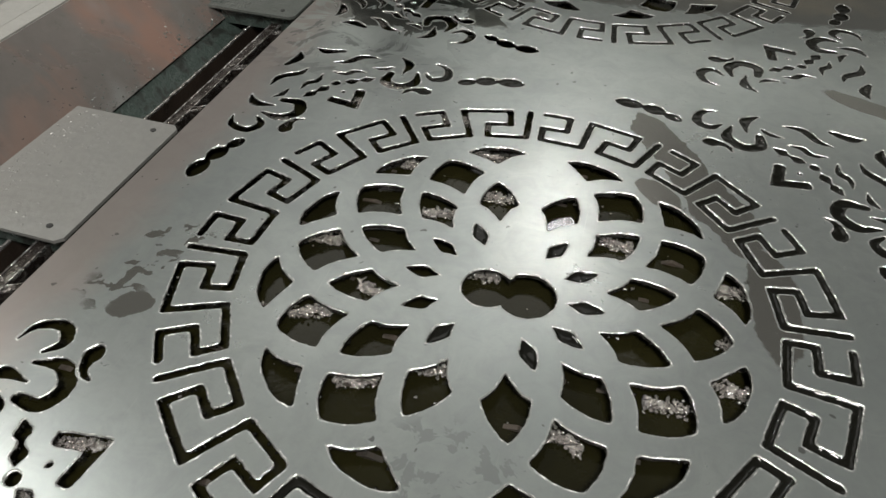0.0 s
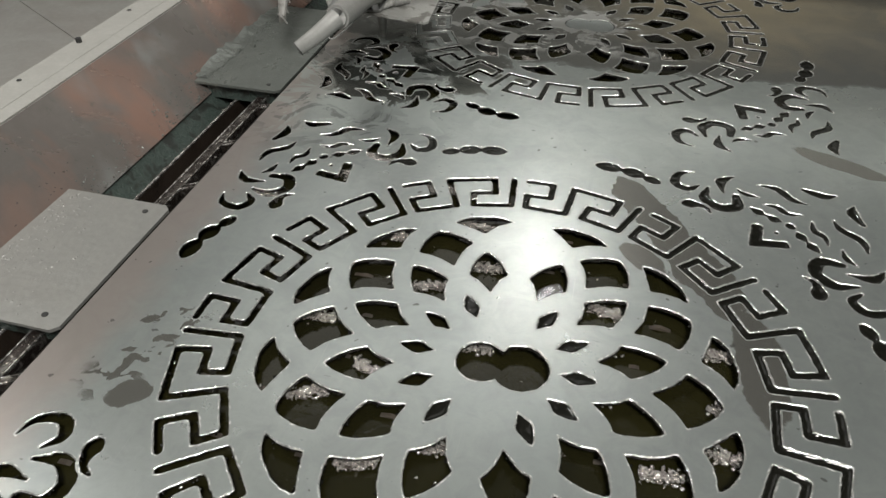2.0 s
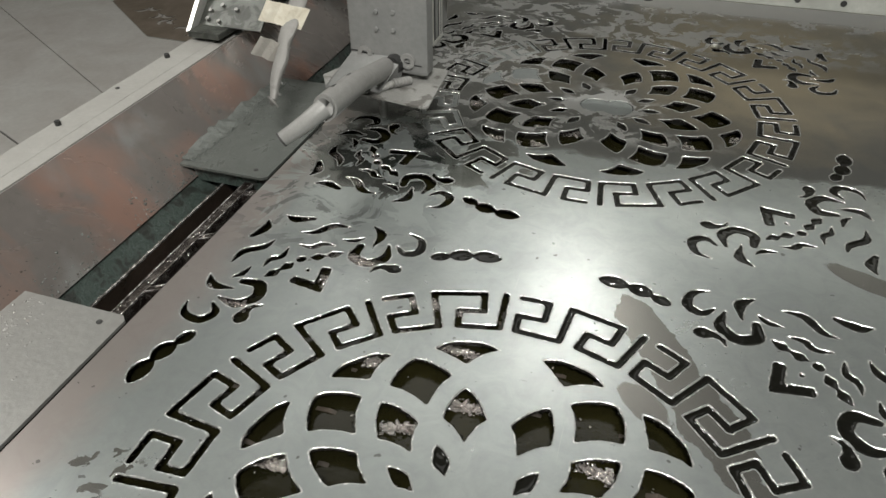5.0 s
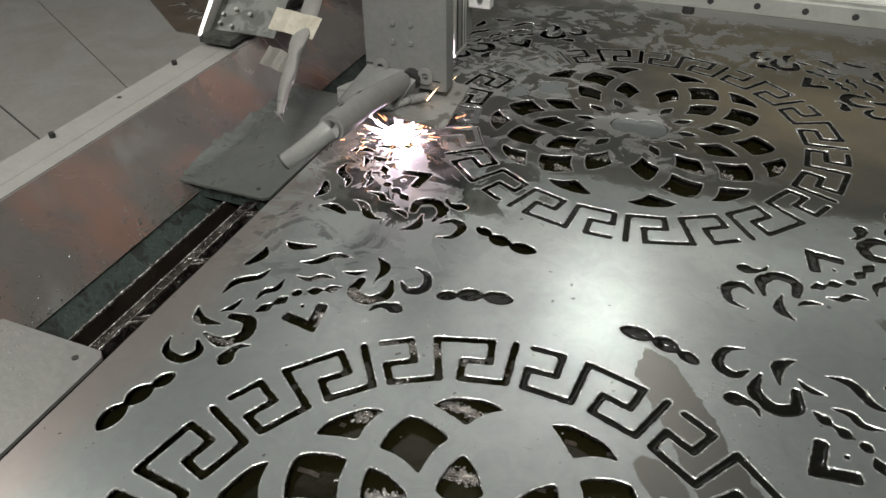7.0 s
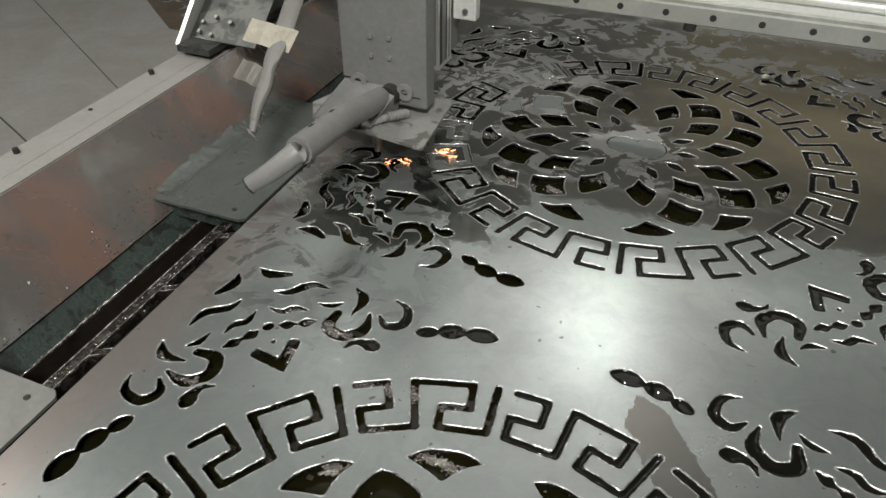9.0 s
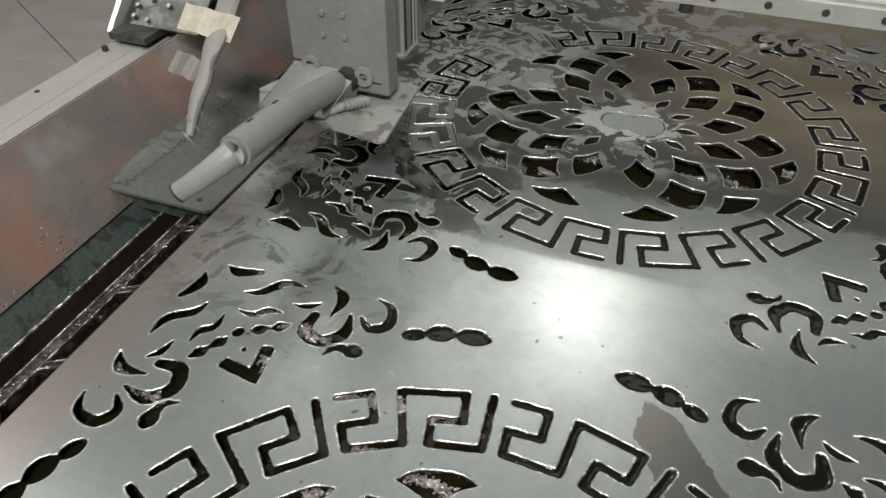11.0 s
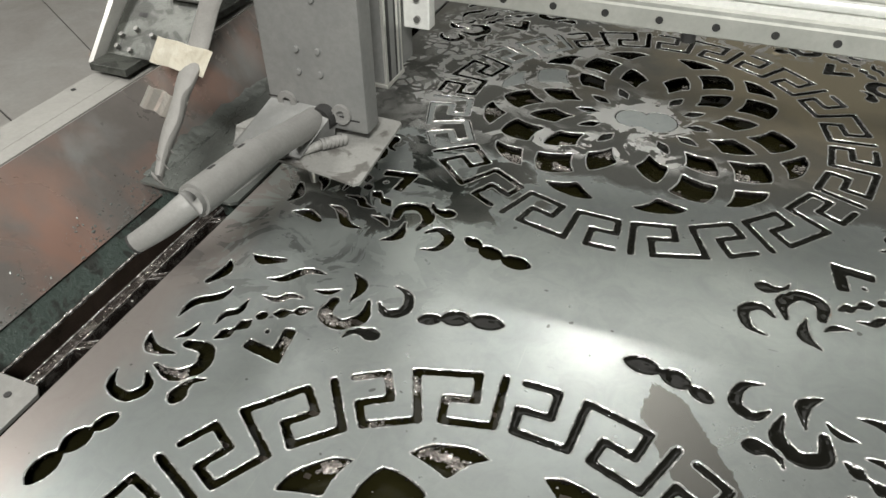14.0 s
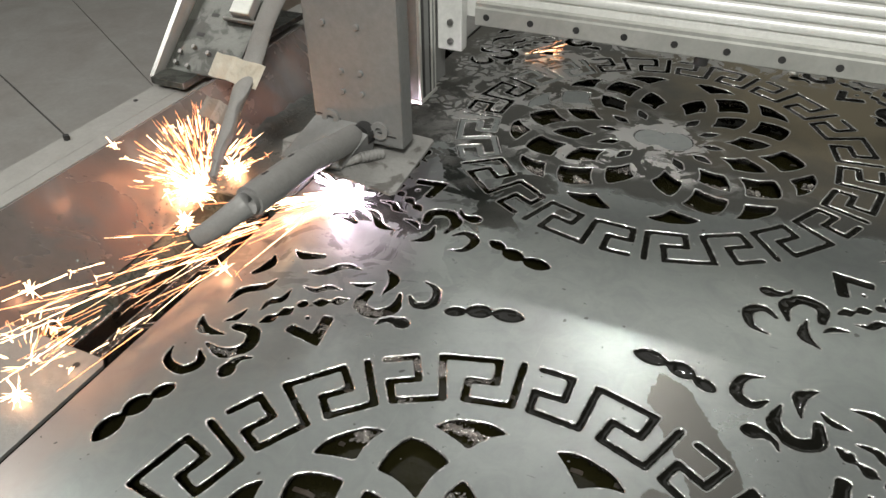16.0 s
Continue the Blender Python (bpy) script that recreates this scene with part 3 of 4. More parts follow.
for k in (1, 3):
    drop(key_slot(123.2 + 30 * k), -0.0012, 0.0).location += Vector((CX, CY + PITCH, 0))

bm = bmesh.new()
bmesh.ops.create_icosphere(bm, subdivisions=2, radius=0.013, matrix=Matrix.Diagonal((1.2, 1, 0.7, 1)))
bead = part("slag_bead", bm, BRIGHT, smooth=True)
bead.matrix_basis = pose(0.285, 1.985, 0.008)
tagged(bead, "bright round slag bead lying on the sheet", "slag bead")

# ---- bed of the machine ----
water = part("water", box(-0.742, 1.46, -1.0, 3.0, -0.20, -0.025), WATER)
tagged(water, "dark olive water in the cutting tank", "water", kind="structure")
bed_floor = part("floor_1", box(-1.3, 1.9, -1.6, 3.2, -0.32, -0.205), BEDFLOOR)
tagged(bed_floor, "dark rusty tank floor under the bed", "floor", kind="structure")
trough = part("floor_2", box(-0.985, -0.76, -1.2, 3.0, -0.20, -0.158), BEDFLOOR)
tagged(trough, "dark wet brown channel beside the bed", "floor", kind="structure")


ICO = bmesh.new()
bmesh.ops.create_icosphere(ICO, subdivisions=1, radius=1)
ICO_V = np.array([v.co[:] for v in ICO.verts])
ICO_F = np.array([[v.index for v in f.verts] for f in ICO.faces])
ICO.free()
chance = np.random.RandomState(17)


def lumps(name, places, sizes, stretch, rough_, material, parent, label=""):
    """Many small angular lumps as one mesh: centres, radii, stretch of the three axes and roughness of the shape."""
    n = len(places)
    sc = sizes[:, None] * stretch * chance.uniform(0.7, 1.4, (n, 3))
    v = ICO_V[None] * sc[:, None] * (1 + rough_ * chance.normal(0, 1, (n, len(ICO_V), 1)))
    a_ = chance.uniform(0, 6.28, n)
    c, s = np.cos(a_)[:, None], np.sin(a_)[:, None]
    v = np.stack([v[..., 0] * c - v[..., 1] * s, v[..., 0] * s + v[..., 1] * c, v[..., 2]], -1) + np.asarray(places)[:, None]
    f = ICO_F[None] + (np.arange(n) * len(ICO_V))[:, None, None]
    me = bpy.data.meshes.new(name)
    me.from_pydata(v.reshape(-1, 3).tolist(), [], f.reshape(-1, 3).tolist())
    me.materials.append(material)
    ob = new(name, me)
    ob.parent, ob["kind"] = parent, "stuff"
    if label:
        ob["label"] = label
    return ob


# where slag has heaped up on the slats under the near roundel
CRUSTS = ((-0.06, 0.036), (-0.181, -0.228), (0.253, -0.137), (-0.298, -0.124), (-0.345, 0.039), (-0.067, -0.169), (0.121, -0.230), (-0.22, -0.049), (0.144, 0.18), (-0.176, 0.168),
          (0.336, 0.127), (-0.082, 0.246), (0.349, 0.014), (0.085, 0.082), (-0.258, 0.30), (0.341, -0.075))
rng = random.Random(11)
for k in range(-11, 19):
    y = 0.37 + 0.1 * k
    slat = thing("support_slat", "dark slag-crusted steel support slat under the sheet", "slat", pose(0, 0, 0), "slats of the cutting bed")
    bm = bmesh.new()
    n = 60
    tops = [(-0.738 + 2.178 * i / n, -0.016 - 0.012 * abs(math.sin(i * 1.7 + k)) - rng.uniform(0, 0.006)) for i in range(n + 1)]
    for (xa, za), (xb, zb) in zip(tops, tops[1:]):
        for yy, flip in ((y - 0.004, False), (y + 0.004, True)):
            q = [bm.verts.new(c) for c in ((xa, yy, -0.115), (xb, yy, -0.115), (xb, yy, zb), (xa, yy, za))]
            bm.faces.new(q[::-1] if flip else q)
        q = [bm.verts.new(c) for c in ((xa, y - 0.004, za), (xb, y - 0.004, zb), (xb, y + 0.004, zb), (xa, y + 0.004, za))]
        bm.faces.new(q)
    part("slat_blade", bm, SLAT, slat)
    xs, ys = [chance.uniform(-0.8, 1.0, 24)], [np.full(24, y)]
    heaps = [(c[0], c[1], 0.030) for c in CRUSTS if abs(c[1] - y) <= 0.05] if abs(y) < 0.36 else [(rng.uniform(-0.65, 0.65), y, rng.uniform(0.03, 0.10)) for _ in range(4)]
    for c, cy, w in heaps:
        xs.append(chance.uniform(c - w, c + w, int(6500 * w)))
        ys.append(cy + (xs[-1] - c) * rng.uniform(-0.3, 0.3))
    xs, ys = np.concatenate(xs), np.concatenate(ys)
    at = np.stack([xs, ys + 0.004 * np.sin(xs * 23 + k) + chance.normal(0, 0.0055, len(xs)), -0.020 + chance.uniform(-0.006, 0.007, len(xs))], -1)
    lumps("slag_crust", at, chance.uniform(0.0008, 0.0034, len(xs)), np.array([1.3, 1.0, 0.75]), 0.22, SLAG, slat, "glittering crust of grey slag")

# water: standing in the narrow cuts of the wetter half, beads hanging in the others, wet dross under the panes
def standing_water(loop, seed):
    """Surface of the water in one cut, drawn up along the walls."""
    from mathutils.geometry import delaunay_2d_cdt
    edge_pts = np.array([(p.x, p.y) for p in loop])
    lo, hi = edge_pts.min(0), edge_pts.max(0)
    g = 0.0021
    gx, gy = np.meshgrid(np.arange(lo[0], hi[0], g), np.arange(lo[1], hi[1], g))
    grid = np.stack([gx.ravel(), gy.ravel()], -1) + chance.uniform(-0.0004, 0.0004, (gx.size, 2))
    a, b = edge_pts, np.roll(edge_pts, -1, 0)
    cross = ((a[None, :, 1] > grid[:, None, 1]) != (b[None, :, 1] > grid[:, None, 1])) & (grid[:, None, 0] < (b - a)[None, :, 0] * (grid[:, None, 1] - a[None, :, 1]) / ((b - a)[None, :, 1] + 1e-12) + a[None, :, 0])
    grid = grid[cross.sum(1) % 2 == 1]
    t = np.clip(((grid[:, None] - a[None]) * (b - a)[None]).sum(-1) / (((b - a) ** 2).sum(-1) + 1e-12)[None], 0, 1)
    far = np.sqrt((((a[None] + t[..., None] * (b - a)[None]) - grid[:, None]) ** 2).sum(-1)).min(1)
    grid, far = grid[far > 0.0011], far[far > 0.0011]
    pts = [Vector(p) for p in edge_pts] + [Vector(p) for p in grid]
    n = len(edge_pts)
    v2, _, f2, vo, *_ = delaunay_2d_cdt(pts, [], [list(range(n))], 1, 1e-6)
    depth = np.concatenate([np.zeros(n), far])
    verts_ = []
    for p, o in zip(v2, vo):
        d = depth[o[0]] if o else 0.0
        wave = noise.noise(Vector((p.x * 70, p.y * 70, seed)))
        verts_.append((p.x, p.y, -0.0012 - 0.0032 * (1 - math.exp(-d / 0.0024)) + 0.0009 * wave * min(1, d / 0.002)))
    return verts_, f2


all_v, all_f, spots, sizes, ring_v, ring_f = [], [], [], [], [], []
for number, loop in enumerate(cuts):
    loop = ragged(loop)
    mid = sum(loop, Vector((0, 0))) / len(loop)
    size = signed_area(loop)
    way = sum((q - p).length for p, q in zip(loop, loop[1:] + loop[:1]))
    narrow = 2 * size / way < 0.0175 or min((mid - Vector((CX, CY + py))).length for py in (0.0, PITCH)) > 0.57
    if narrow and (mid.x > -0.12 or (mid.x > -0.35 and 0.45 < mid.y < 0.7)):
        v_, f_ = standing_water(loop, number)
        all_f += [[k + len(all_v) for k in f] for f in f_]
        all_v += v_
        continue
    if not narrow:
        inner = [offset_loop(loop, -0.0004 - 0.0022 * abs(noise.noise(Vector((number, 0, 0))))), offset_loop(loop, 0.0012)]
        n = len(loop)
        base = len(ring_v)
        for k in range(n):
            wave = noise.noise(Vector((loop[k].x * 60, loop[k].y * 60, 5)))
            tip = loop[k].lerp(inner[0][k], 1.0 + 0.9 * wave)
            ring_v += [(loop[k].x, loop[k].y, -0.0036), (tip.x, tip.y, -0.0058 - 0.001 * wave), (inner[1][k].x, inner[1][k].y, -0.0085)]
        for k in range(n):
            j = (k + 1) % n
            for r in (0, 1):
                ring_f.append([base + 3 * k + r, base + 3 * k + r + 1, base + 3 * j + r + 1, base + 3 * j + r])
    for p, q in zip(loop, loop[1:] + loop[:1]):
        d = q - p
        inward = Vector((-d.y, d.x)).normalized() if d.length > 1e-6 else Vector((0, 0))
        if chance.uniform(0, 1) < d.length / 0.028:
            r = chance.uniform(0.0010, 0.0026)
            at_ = p + inward * r * 0.7
            spots.append((at_.x, at_.y, chance.uniform(-0.0075, -0.0025)))
            sizes.append(r)
wet = [lumps("hanging_water", np.array(spots), np.array(sizes), np.array([1.5, 1.0, 0.9]), 0.03, BEAD, sheet, "glinting beads of water in the cuts")]
for name_, v_, f_, m_, label_ in (("standing_water", all_v, all_f, BEAD, "dark glinting water standing in the cuts"), ("dross_lip", ring_v, ring_f, DROSS, "wet dross under the cut edges")):
    me = bpy.data.meshes.new(name_)
    me.from_pydata(v_, [], f_)
    me.materials.append(m_)
    ob = new(name_, me)
    ob.parent, ob["kind"], ob["label"] = sheet, "stuff", label_
    wet.append(ob)
for ob in wet:
    for p in ob.data.polygons:
        p.use_smooth = True

# bed frame beside the sheet: a long bar with rungs to the bed
frame_bar = thing("bed_frame", "wet dark steel bed frame with rungs and slag along its edge", "frame", pose(0, 0, 0))
part("long_bar", box(-0.831, -0.808, -1.1, 2.9, -0.060, -0.032, 0.003), BEDBAR, frame_bar)
# thin strips added along the edges to carry painted glints
part("glint_strip", box(-0.8325, -0.8290, -1.1, 2.9, -0.036, -0.0295, 0.0012), GLINTEDGE, frame_bar, "thin strip with painted glints along the wet edge of the bar")
part("glint_strip", box(-0.8105, -0.8075, -1.1, 2.9, -0.037, -0.0305, 0.0012), GLINTEDGE, frame_bar, "thin strip with painted glints along the wet edge of the bar")
part("channel_wall", box(-0.9045, -0.8995, -1.1, 2.9, -0.158, -0.0555), BEDFLOOR, frame_bar)
part("channel_lip", box(-0.905, -0.899, -1.1, 2.9, -0.0555, -0.049, 0.002), GLINTEDGE, frame_bar, "slag-crusted lip of the channel")
for k in range(-6, 13):
    y = 0.351 + 0.192 * k
    rung = part("rung", plate([(-0.809, y - 0.010), (-0.742, y + 0.030), (-0.742, y + 0.050), (-0.809, y + 0.010)], -0.056, -0.034), BEDBAR, frame_bar)
    for d in (-0.0085, 0.0065):
        part("glint_strip", plate([(-0.8085, y + d), (-0.742, y + d + 0.040), (-0.742, y + d + 0.0425), (-0.8085, y + d + 0.0025)], -0.0345, -0.031), GLINTEDGE, rung)
n = 420
first = chance.uniform(0, 1, n) < 0.55
at = np.stack([np.where(first, -0.820, -0.902) + chance.normal(0, 1, n) * np.where(first, 0.006, 0.0022), chance.uniform(-0.4, 1.2, n), np.where(first, -0.0315, -0.049)], -1)
lumps("slag_grit", at, chance.uniform(0.0008, 0.0024, n), np.array([1.0, 1.0, 0.8]), 0.15, SLAG, frame_bar)

# cover plates bridging the channel


def cover(y0, y1, label, top=None, grit=220):
    t = thing("cover_plate", label, "cover plate", pose(0, 0, 0), "covers over the channel")
    c = 0.012
    out = [(-1.004, y0), (-0.757 - c, y0), (-0.757, y0 + c), (-0.757, y1 - c), (-0.757 - c, y1), (-1.004, y1)]
    part("plate", plate(out, -0.004, 0.003), top or COVER, t)
    part("skirt", box(-0.985, -0.765, y0 + 0.02, y0 + 0.026, -0.05, -0.004), GREEN, t, "rusty green lip under the plate")
    for bx, by in ((-0.80, y0 + 0.03), (-0.80, y1 - 0.03)):
        part("screw_head", cyl((bx, by, 0.003), (bx, by, 0.0045), 0.006, None, 12), DARK, t)
    n = grit
    at = np.stack([-0.995 + np.abs(chance.normal(0, 0.06, n)), chance.uniform(y0 + 0.01, y1 - 0.01, n), np.full(n, 0.003)], -1)
    lumps("spatter", at, chance.uniform(0.0006, 0.0026, n), np.array([1.6, 1.2, 0.5]), 0.15, top or COVER, t, "specks of slag spatter")
    return t


cover(-0.128, 0.241, "worn grey steel cover plate with slag spatter over the channel")
cover(0.765, 1.32, "wet grey steel cover plate caked with slag under the blowing pipe", WETDUST, 500)
cover(-0.95, -0.45, "worn grey steel cover plate over the channel")
cover(1.84, 2.4, "worn grey steel cover plate over the channel")

# slag swept into the fold between the covers and the deflector
def slag_mound(y0, y1, tall, seed):
    """A low ragged bank of caked slag in the fold, with loose grit on it."""
    rs, bm, rows_ = random.Random(seed), bmesh.new(), []
    n, m_ = 240, 20
    for i in range(n + 1):
        y = y0 + (y1 - y0) * i / n
        top = tall * (0.55 + 0.55 * noise.turbulence(Vector((y * 9, seed, 0)), 3, False)) * min(1.0, 5 * (i / n), 5 * (1 - i / n)) + 0.003
        out = 0.03 + 1.1 * top
        row = []
        for k in range(m_ + 1):
            s_ = k / m_
            x = -1.013 - 0.9 * top * (1 - s_) + out * s_
            z = 0.004 + top * (1 - s_) ** 1.7
            rough_ = noise.turbulence(Vector((x * 30, y * 38, seed)), 6, False) * 0.004 * math.sin(math.pi * min(1, s_ + 0.1))
            row.append(bm.verts.new((x, y, z + rough_ - (0.004 if k == m_ else 0))))
        rows_.append(row)
    for A, B in zip(rows_, rows_[1:]):
        for k in range(m_):
            bm.faces.new((A[k], B[k], B[k + 1], A[k + 1]))
    bmesh.ops.recalc_face_normals(bm, faces=bm.faces)
    t = thing("slag_bank", "low bank of wet grey-green slag caked against the deflector", "slag", pose(0, 0, 0))
    part("caked_slag", bm, WETDUST, t, "", True)
    n = int(1500 * (y1 - y0))
    at = np.stack([-1.02 + np.abs(chance.normal(0, 0.035, n)), chance.uniform(y0, y1, n), np.full(n, 0.006)], -1)
    lumps("loose_grit", at, chance.uniform(0.0006, 0.0022, n), np.array([1.3, 1.3, 0.7]), 0.2, WETDUST, t)
    return t


slag_mound(0.785, 1.31, 0.020, 4)

# sloping side of the machine


def profile(pts, y0, y1, thick, n=1):
    """A bent sheet that follows a profile in x and z, with a thickness."""
    bm = bmesh.new()
    P = [Vector((x, 0, z)) for x, z in pts]
    N = []
    for i in range(len(P)):
        d = (P[min(i + 1, len(P) - 1)] - P[max(i - 1, 0)]).normalized()
        N.append(Vector((d.z, 0, -d.x)))
    back = [p + q * thick for p, q in zip(P, N)]
    ring = P + back[::-1]
    a = [bm.verts.new((p.x, y0, p.z)) for p in ring]
    b = [bm.verts.new((p.x, y1, p.z)) for p in ring]
    for k in range(len(ring)):
        j = (k + 1) % len(ring)
        bm.faces.new((a[k], a[j], b[j], b[k]))
    for k in range(len(P) - 1):
        for s in (a, b):
            bm.faces.new((s[k], s[k + 1], s[len(ring) - 2 - k], s[len(ring) - 1 - k]))
    bmesh.ops.recalc_face_normals(bm, faces=bm.faces)
    return bm


deflector = thing("deflector", "smoke-stained sloping steel deflector along the bed", "side panel", pose(0, 0, 0))
part("sloping_sheet", profile([(-0.974, -0.040), (-1.128, 0.131)], -1.6, 3.2, 0.004), DEFLECT, deflector)
part("front_lip", profile([(-1.129, 0.1325), (-1.165, 0.135)], -1.6, 3.2, 0.004), LEDGE, deflector)
part("top_ledge", profile([(-1.166, 0.134), (-1.240, 0.134), (-1.245, 0.10)], -1.6, 3.2, 0.005), LEDGE, deflector, "pale flat ledge with bolts")
for k in range(-9, 14):
    y = 0.643 + 0.216 * k
    part("bolt", cyl((-1.222, y, 0.136), (-1.222, y, 0.150 if k % 2 == 0 else 0.1405), 0.0075 if k % 2 == 0 else 0.006, None, 6), DARK, deflector)
n = 900
u = chance.uniform(0, 1, n) ** 5
yy = np.where(chance.uniform(0, 1, n) < 0.5, 0.22, 0.74) + chance.normal(0, 0.08, n)
at = np.stack([-0.978 - 0.06 * u, yy, -0.034 + 0.067 * u], -1)
lumps("slag_spatter", at, chance.uniform(0.0008, 0.0030, n), np.array([1.0, 1.8, 0.8]), 0.2, SLAT, deflector, "dark slag spatter")
n = 2600
u = chance.uniform(0, 1, n) ** 2.2
yy = np.where(chance.uniform(0, 1, n) < 0.75, 0.80 - 0.26 * chance.uniform(0, 1, n) ** 1.6, 0.27 + 0.2 * chance.uniform(0, 1, n) ** 2)
at = np.stack([-0.978 - 0.045 * u, yy, -0.036 + 0.050 * u], -1)
lumps("caked_slag", at, chance.uniform(0.0012, 0.0045, n), np.array([1.0, 1.4, 0.8]), 0.22, WETDUST, deflector, "dark caked slag along the foot")
inner = part("wall_1", box(-1.01, -0.986, -1.6, 3.2, -0.20, -0.03), GREEN)
part("channel_side", profile([(-0.908, -0.118), (-0.978, -0.046)], -1.6, 3.2, 0.003), GREEN, inner)
tagged(inner, "wet dark green channel wall crusted with slag", "wall", kind="structure")

# steel sheets lying on the hall floor beside the machine
FZ = -0.85
for outline, lift in (([(-1.5, 1.240), (-6.5, 3.340), (-6.5, -3.0), (-1.5, -3.0)], 0.0),
                      ([(-1.5, 1.250), (-1.5, 1.651), (-6.5, 4.551), (-6.5, 3.350)], 0.004),
                      ([(-1.5, 1.660), (-1.5, 6.0), (-6.5, 6.0), (-6.5, 4.560)], 0.001)):
    pan = part("floor_sheet", plate(outline, FZ + lift, FZ + lift + 0.008), PANEL)
    tagged(pan, "smoke-stained grey steel sheet lying on the hall floor", "metal sheet", "sheets on the floor")
    c = sum((Vector(p) for p in outline), Vector((0, 0))) / 4
    for k in range(7):
        p = Vector((-2.6 - 0.28 * k, c.y * 0.4 + 1.1 + 0.23 * ((k * 3) % 5)))
        if outline[0][1] > 1.3 or p.y > 1.0:
            continue
        part("stain_spot", cyl((p.x, p.y, FZ + lift + 0.008), (p.x, p.y, FZ + lift + 0.0095), 0.014, 0.01, 10), DARK, pan)
scrap_cuts = []
rs = random.Random(21)
for k in range(9):
    p = Vector((-3.62 + 0.085 * k + rs.uniform(-0.03, 0.03), 3.78 - 0.05 * k + 0.10 * (k % 2)))
    a = rs.uniform(0, 6.28)
    pts = [p + 0.055 * Vector((math.cos(a + s), math.sin(a + s))) for s in (0, 0.9, 1.8, 2.7)]
    scrap_cuts.append(clean(stroke(pts, [0.002, 0.016, 0.014, 0.002])))
scrap = part("scrap_sheet", cut_sheet(scrap_cuts, [Vector(p) for p in ((-3.25, 3.32), (-2.55, 3.30), (-2.9, 4.4), (-4.1, 4.3), (-3.95, 3.85))]), [BROWN, RIM, WALLCUT, BROWN])
scrap.matrix_basis = pose(0, 0, FZ + 0.016)
tagged(scrap, "brown rusty scrap sheet with cut scrolls on the floor", "metal sheet")

# far side of the bed
far_bar = part("wall_2", box(1.47, 1.51, -1.6, 3.2, -0.20, 0.0, 0.004), GREEN)
tagged(far_bar, "dark green bed side wall", "wall", kind="structure")
far_cover = part("side_panel", profile([(1.90, 0.10), (1.7, 0.002), (1.52, 0.001)], -1.6, 3.2, 0.004), PANEL)
tagged(far_cover, "grey steel side panel of the machine", "side panel", "panels along the machine")
for nm, (ya, yb) in (("wall_3", (-1.7, -1.6)), ("wall_4", (3.2, 3.3))):
    w = part(nm, box(-1.3, 1.9, ya, yb, -0.85, 0.02), GREEN)
    tagged(w, "dark green end wall of the bed", "wall", kind="structure")

# ---- gantry ----
GY = 1.242  # front of the beam at the end of the clip
gantry = thing("gantry", "aluminium gantry beam with grooves and a bolted guide rail", "gantry", pose(0, 0, 0))


def extrude_x(pts, x0, x1):
    bm = bmesh.new()
    a = [bm.verts.new((x0, y, z)) for y, z in pts]
    b = [bm.verts.new((x1, y, z)) for y, z in pts]
    for k in range(len(pts)):
        j = (k + 1) % len(pts)
        bm.faces.new((a[k], a[j], b[j], b[k]))
    bm.faces.new(a[::-1]), bm.faces.new(b)
    bmesh.ops.recalc_face_normals(bm, faces=bm.faces)
    return bm


front = GY + 0.020
prof = [(front + 0.19, 0.318), (front, 0.318)]
ribs = (0.372, 0.398, 0.424, 0.450, 0.476, 0.502, 0.530)
for z, zn in zip(ribs, ribs[1:]):
    prof += [(front, z), (front + 0.006, z + 0.001), (front + 0.006, z + 0.005), (front - 0.001, z + 0.006)]
    for k in range(1, 6):
        s_ = k / 6
        prof.append((front - 0.001 - 0.0035 * math.sin(math.pi * s_) + 0.003 * s_, z + 0.006 + (zn - z - 0.006) * s_))
prof += [(front - 0.001, 0.54), (front + 0.19, 0.54)]
part("beam", extrude_x(prof, -1.16, 1.75), ALU, gantry)
part("guide_rail", extrude_x([(GY, 0.307), (GY, 0.345), (GY + 0.004, 0.349), (GY + 0.003, 0.357), (front - 0.001, 0.358), (front - 0.001, 0.306), (GY + 0.004, 0.304)], -0.47, 1.75), RAIL, gantry, "oiled steel guide rail")
for k in range(-5, 16):
    x = -0.0075 + 0.1085 * k
    if x > -0.46:
        part("bolt_hole", cyl((x, GY - 0.0012, 0.3265), (x, GY + 0.01, 0.3265), 0.0078, None, 16), DARK, gantry)
part("upper_rail", extrude_x([(GY + 0.004, 0.508), (GY + 0.004, 0.535), (front - 0.002, 0.535), (front - 0.002, 0.508)], -0.47, 1.75), RAIL, gantry)

part("stop_pin", cyl((0.053, GY + 0.012, 0.288), (0.053, GY + 0.012, 0.306), 0.015, None, 20), DARK, gantry, "dark round stop under the rail")
foot = thing("bracket", "dusty grey steel bracket with a bolted base plate carrying the gantry", "bracket", pose(0, 0, 0))
part("base_plate", box(-1.232, -1.128, 0.932, 1.48, 0.152, 0.170, 0.002), OILY, foot)
bm = bmesh.new()
for xs in (-1.247, -1.234):
    bm.faces.new([bm.verts.new((xs, y, z)) for y, z in ((0.945, 0.165), (1.20, 0.40), (1.48, 0.60), (1.48, 0.165))])
q = bm.verts[:]
for k in range(4):
    bm.faces.new((q[k], q[(k + 1) % 4], q[4 + (k + 1) % 4], q[4 + k]))
bmesh.ops.recalc_face_normals(bm, faces=bm.faces)
part("side_plate", bm, BRIGHT, foot, "side plate with a pale bare edge")
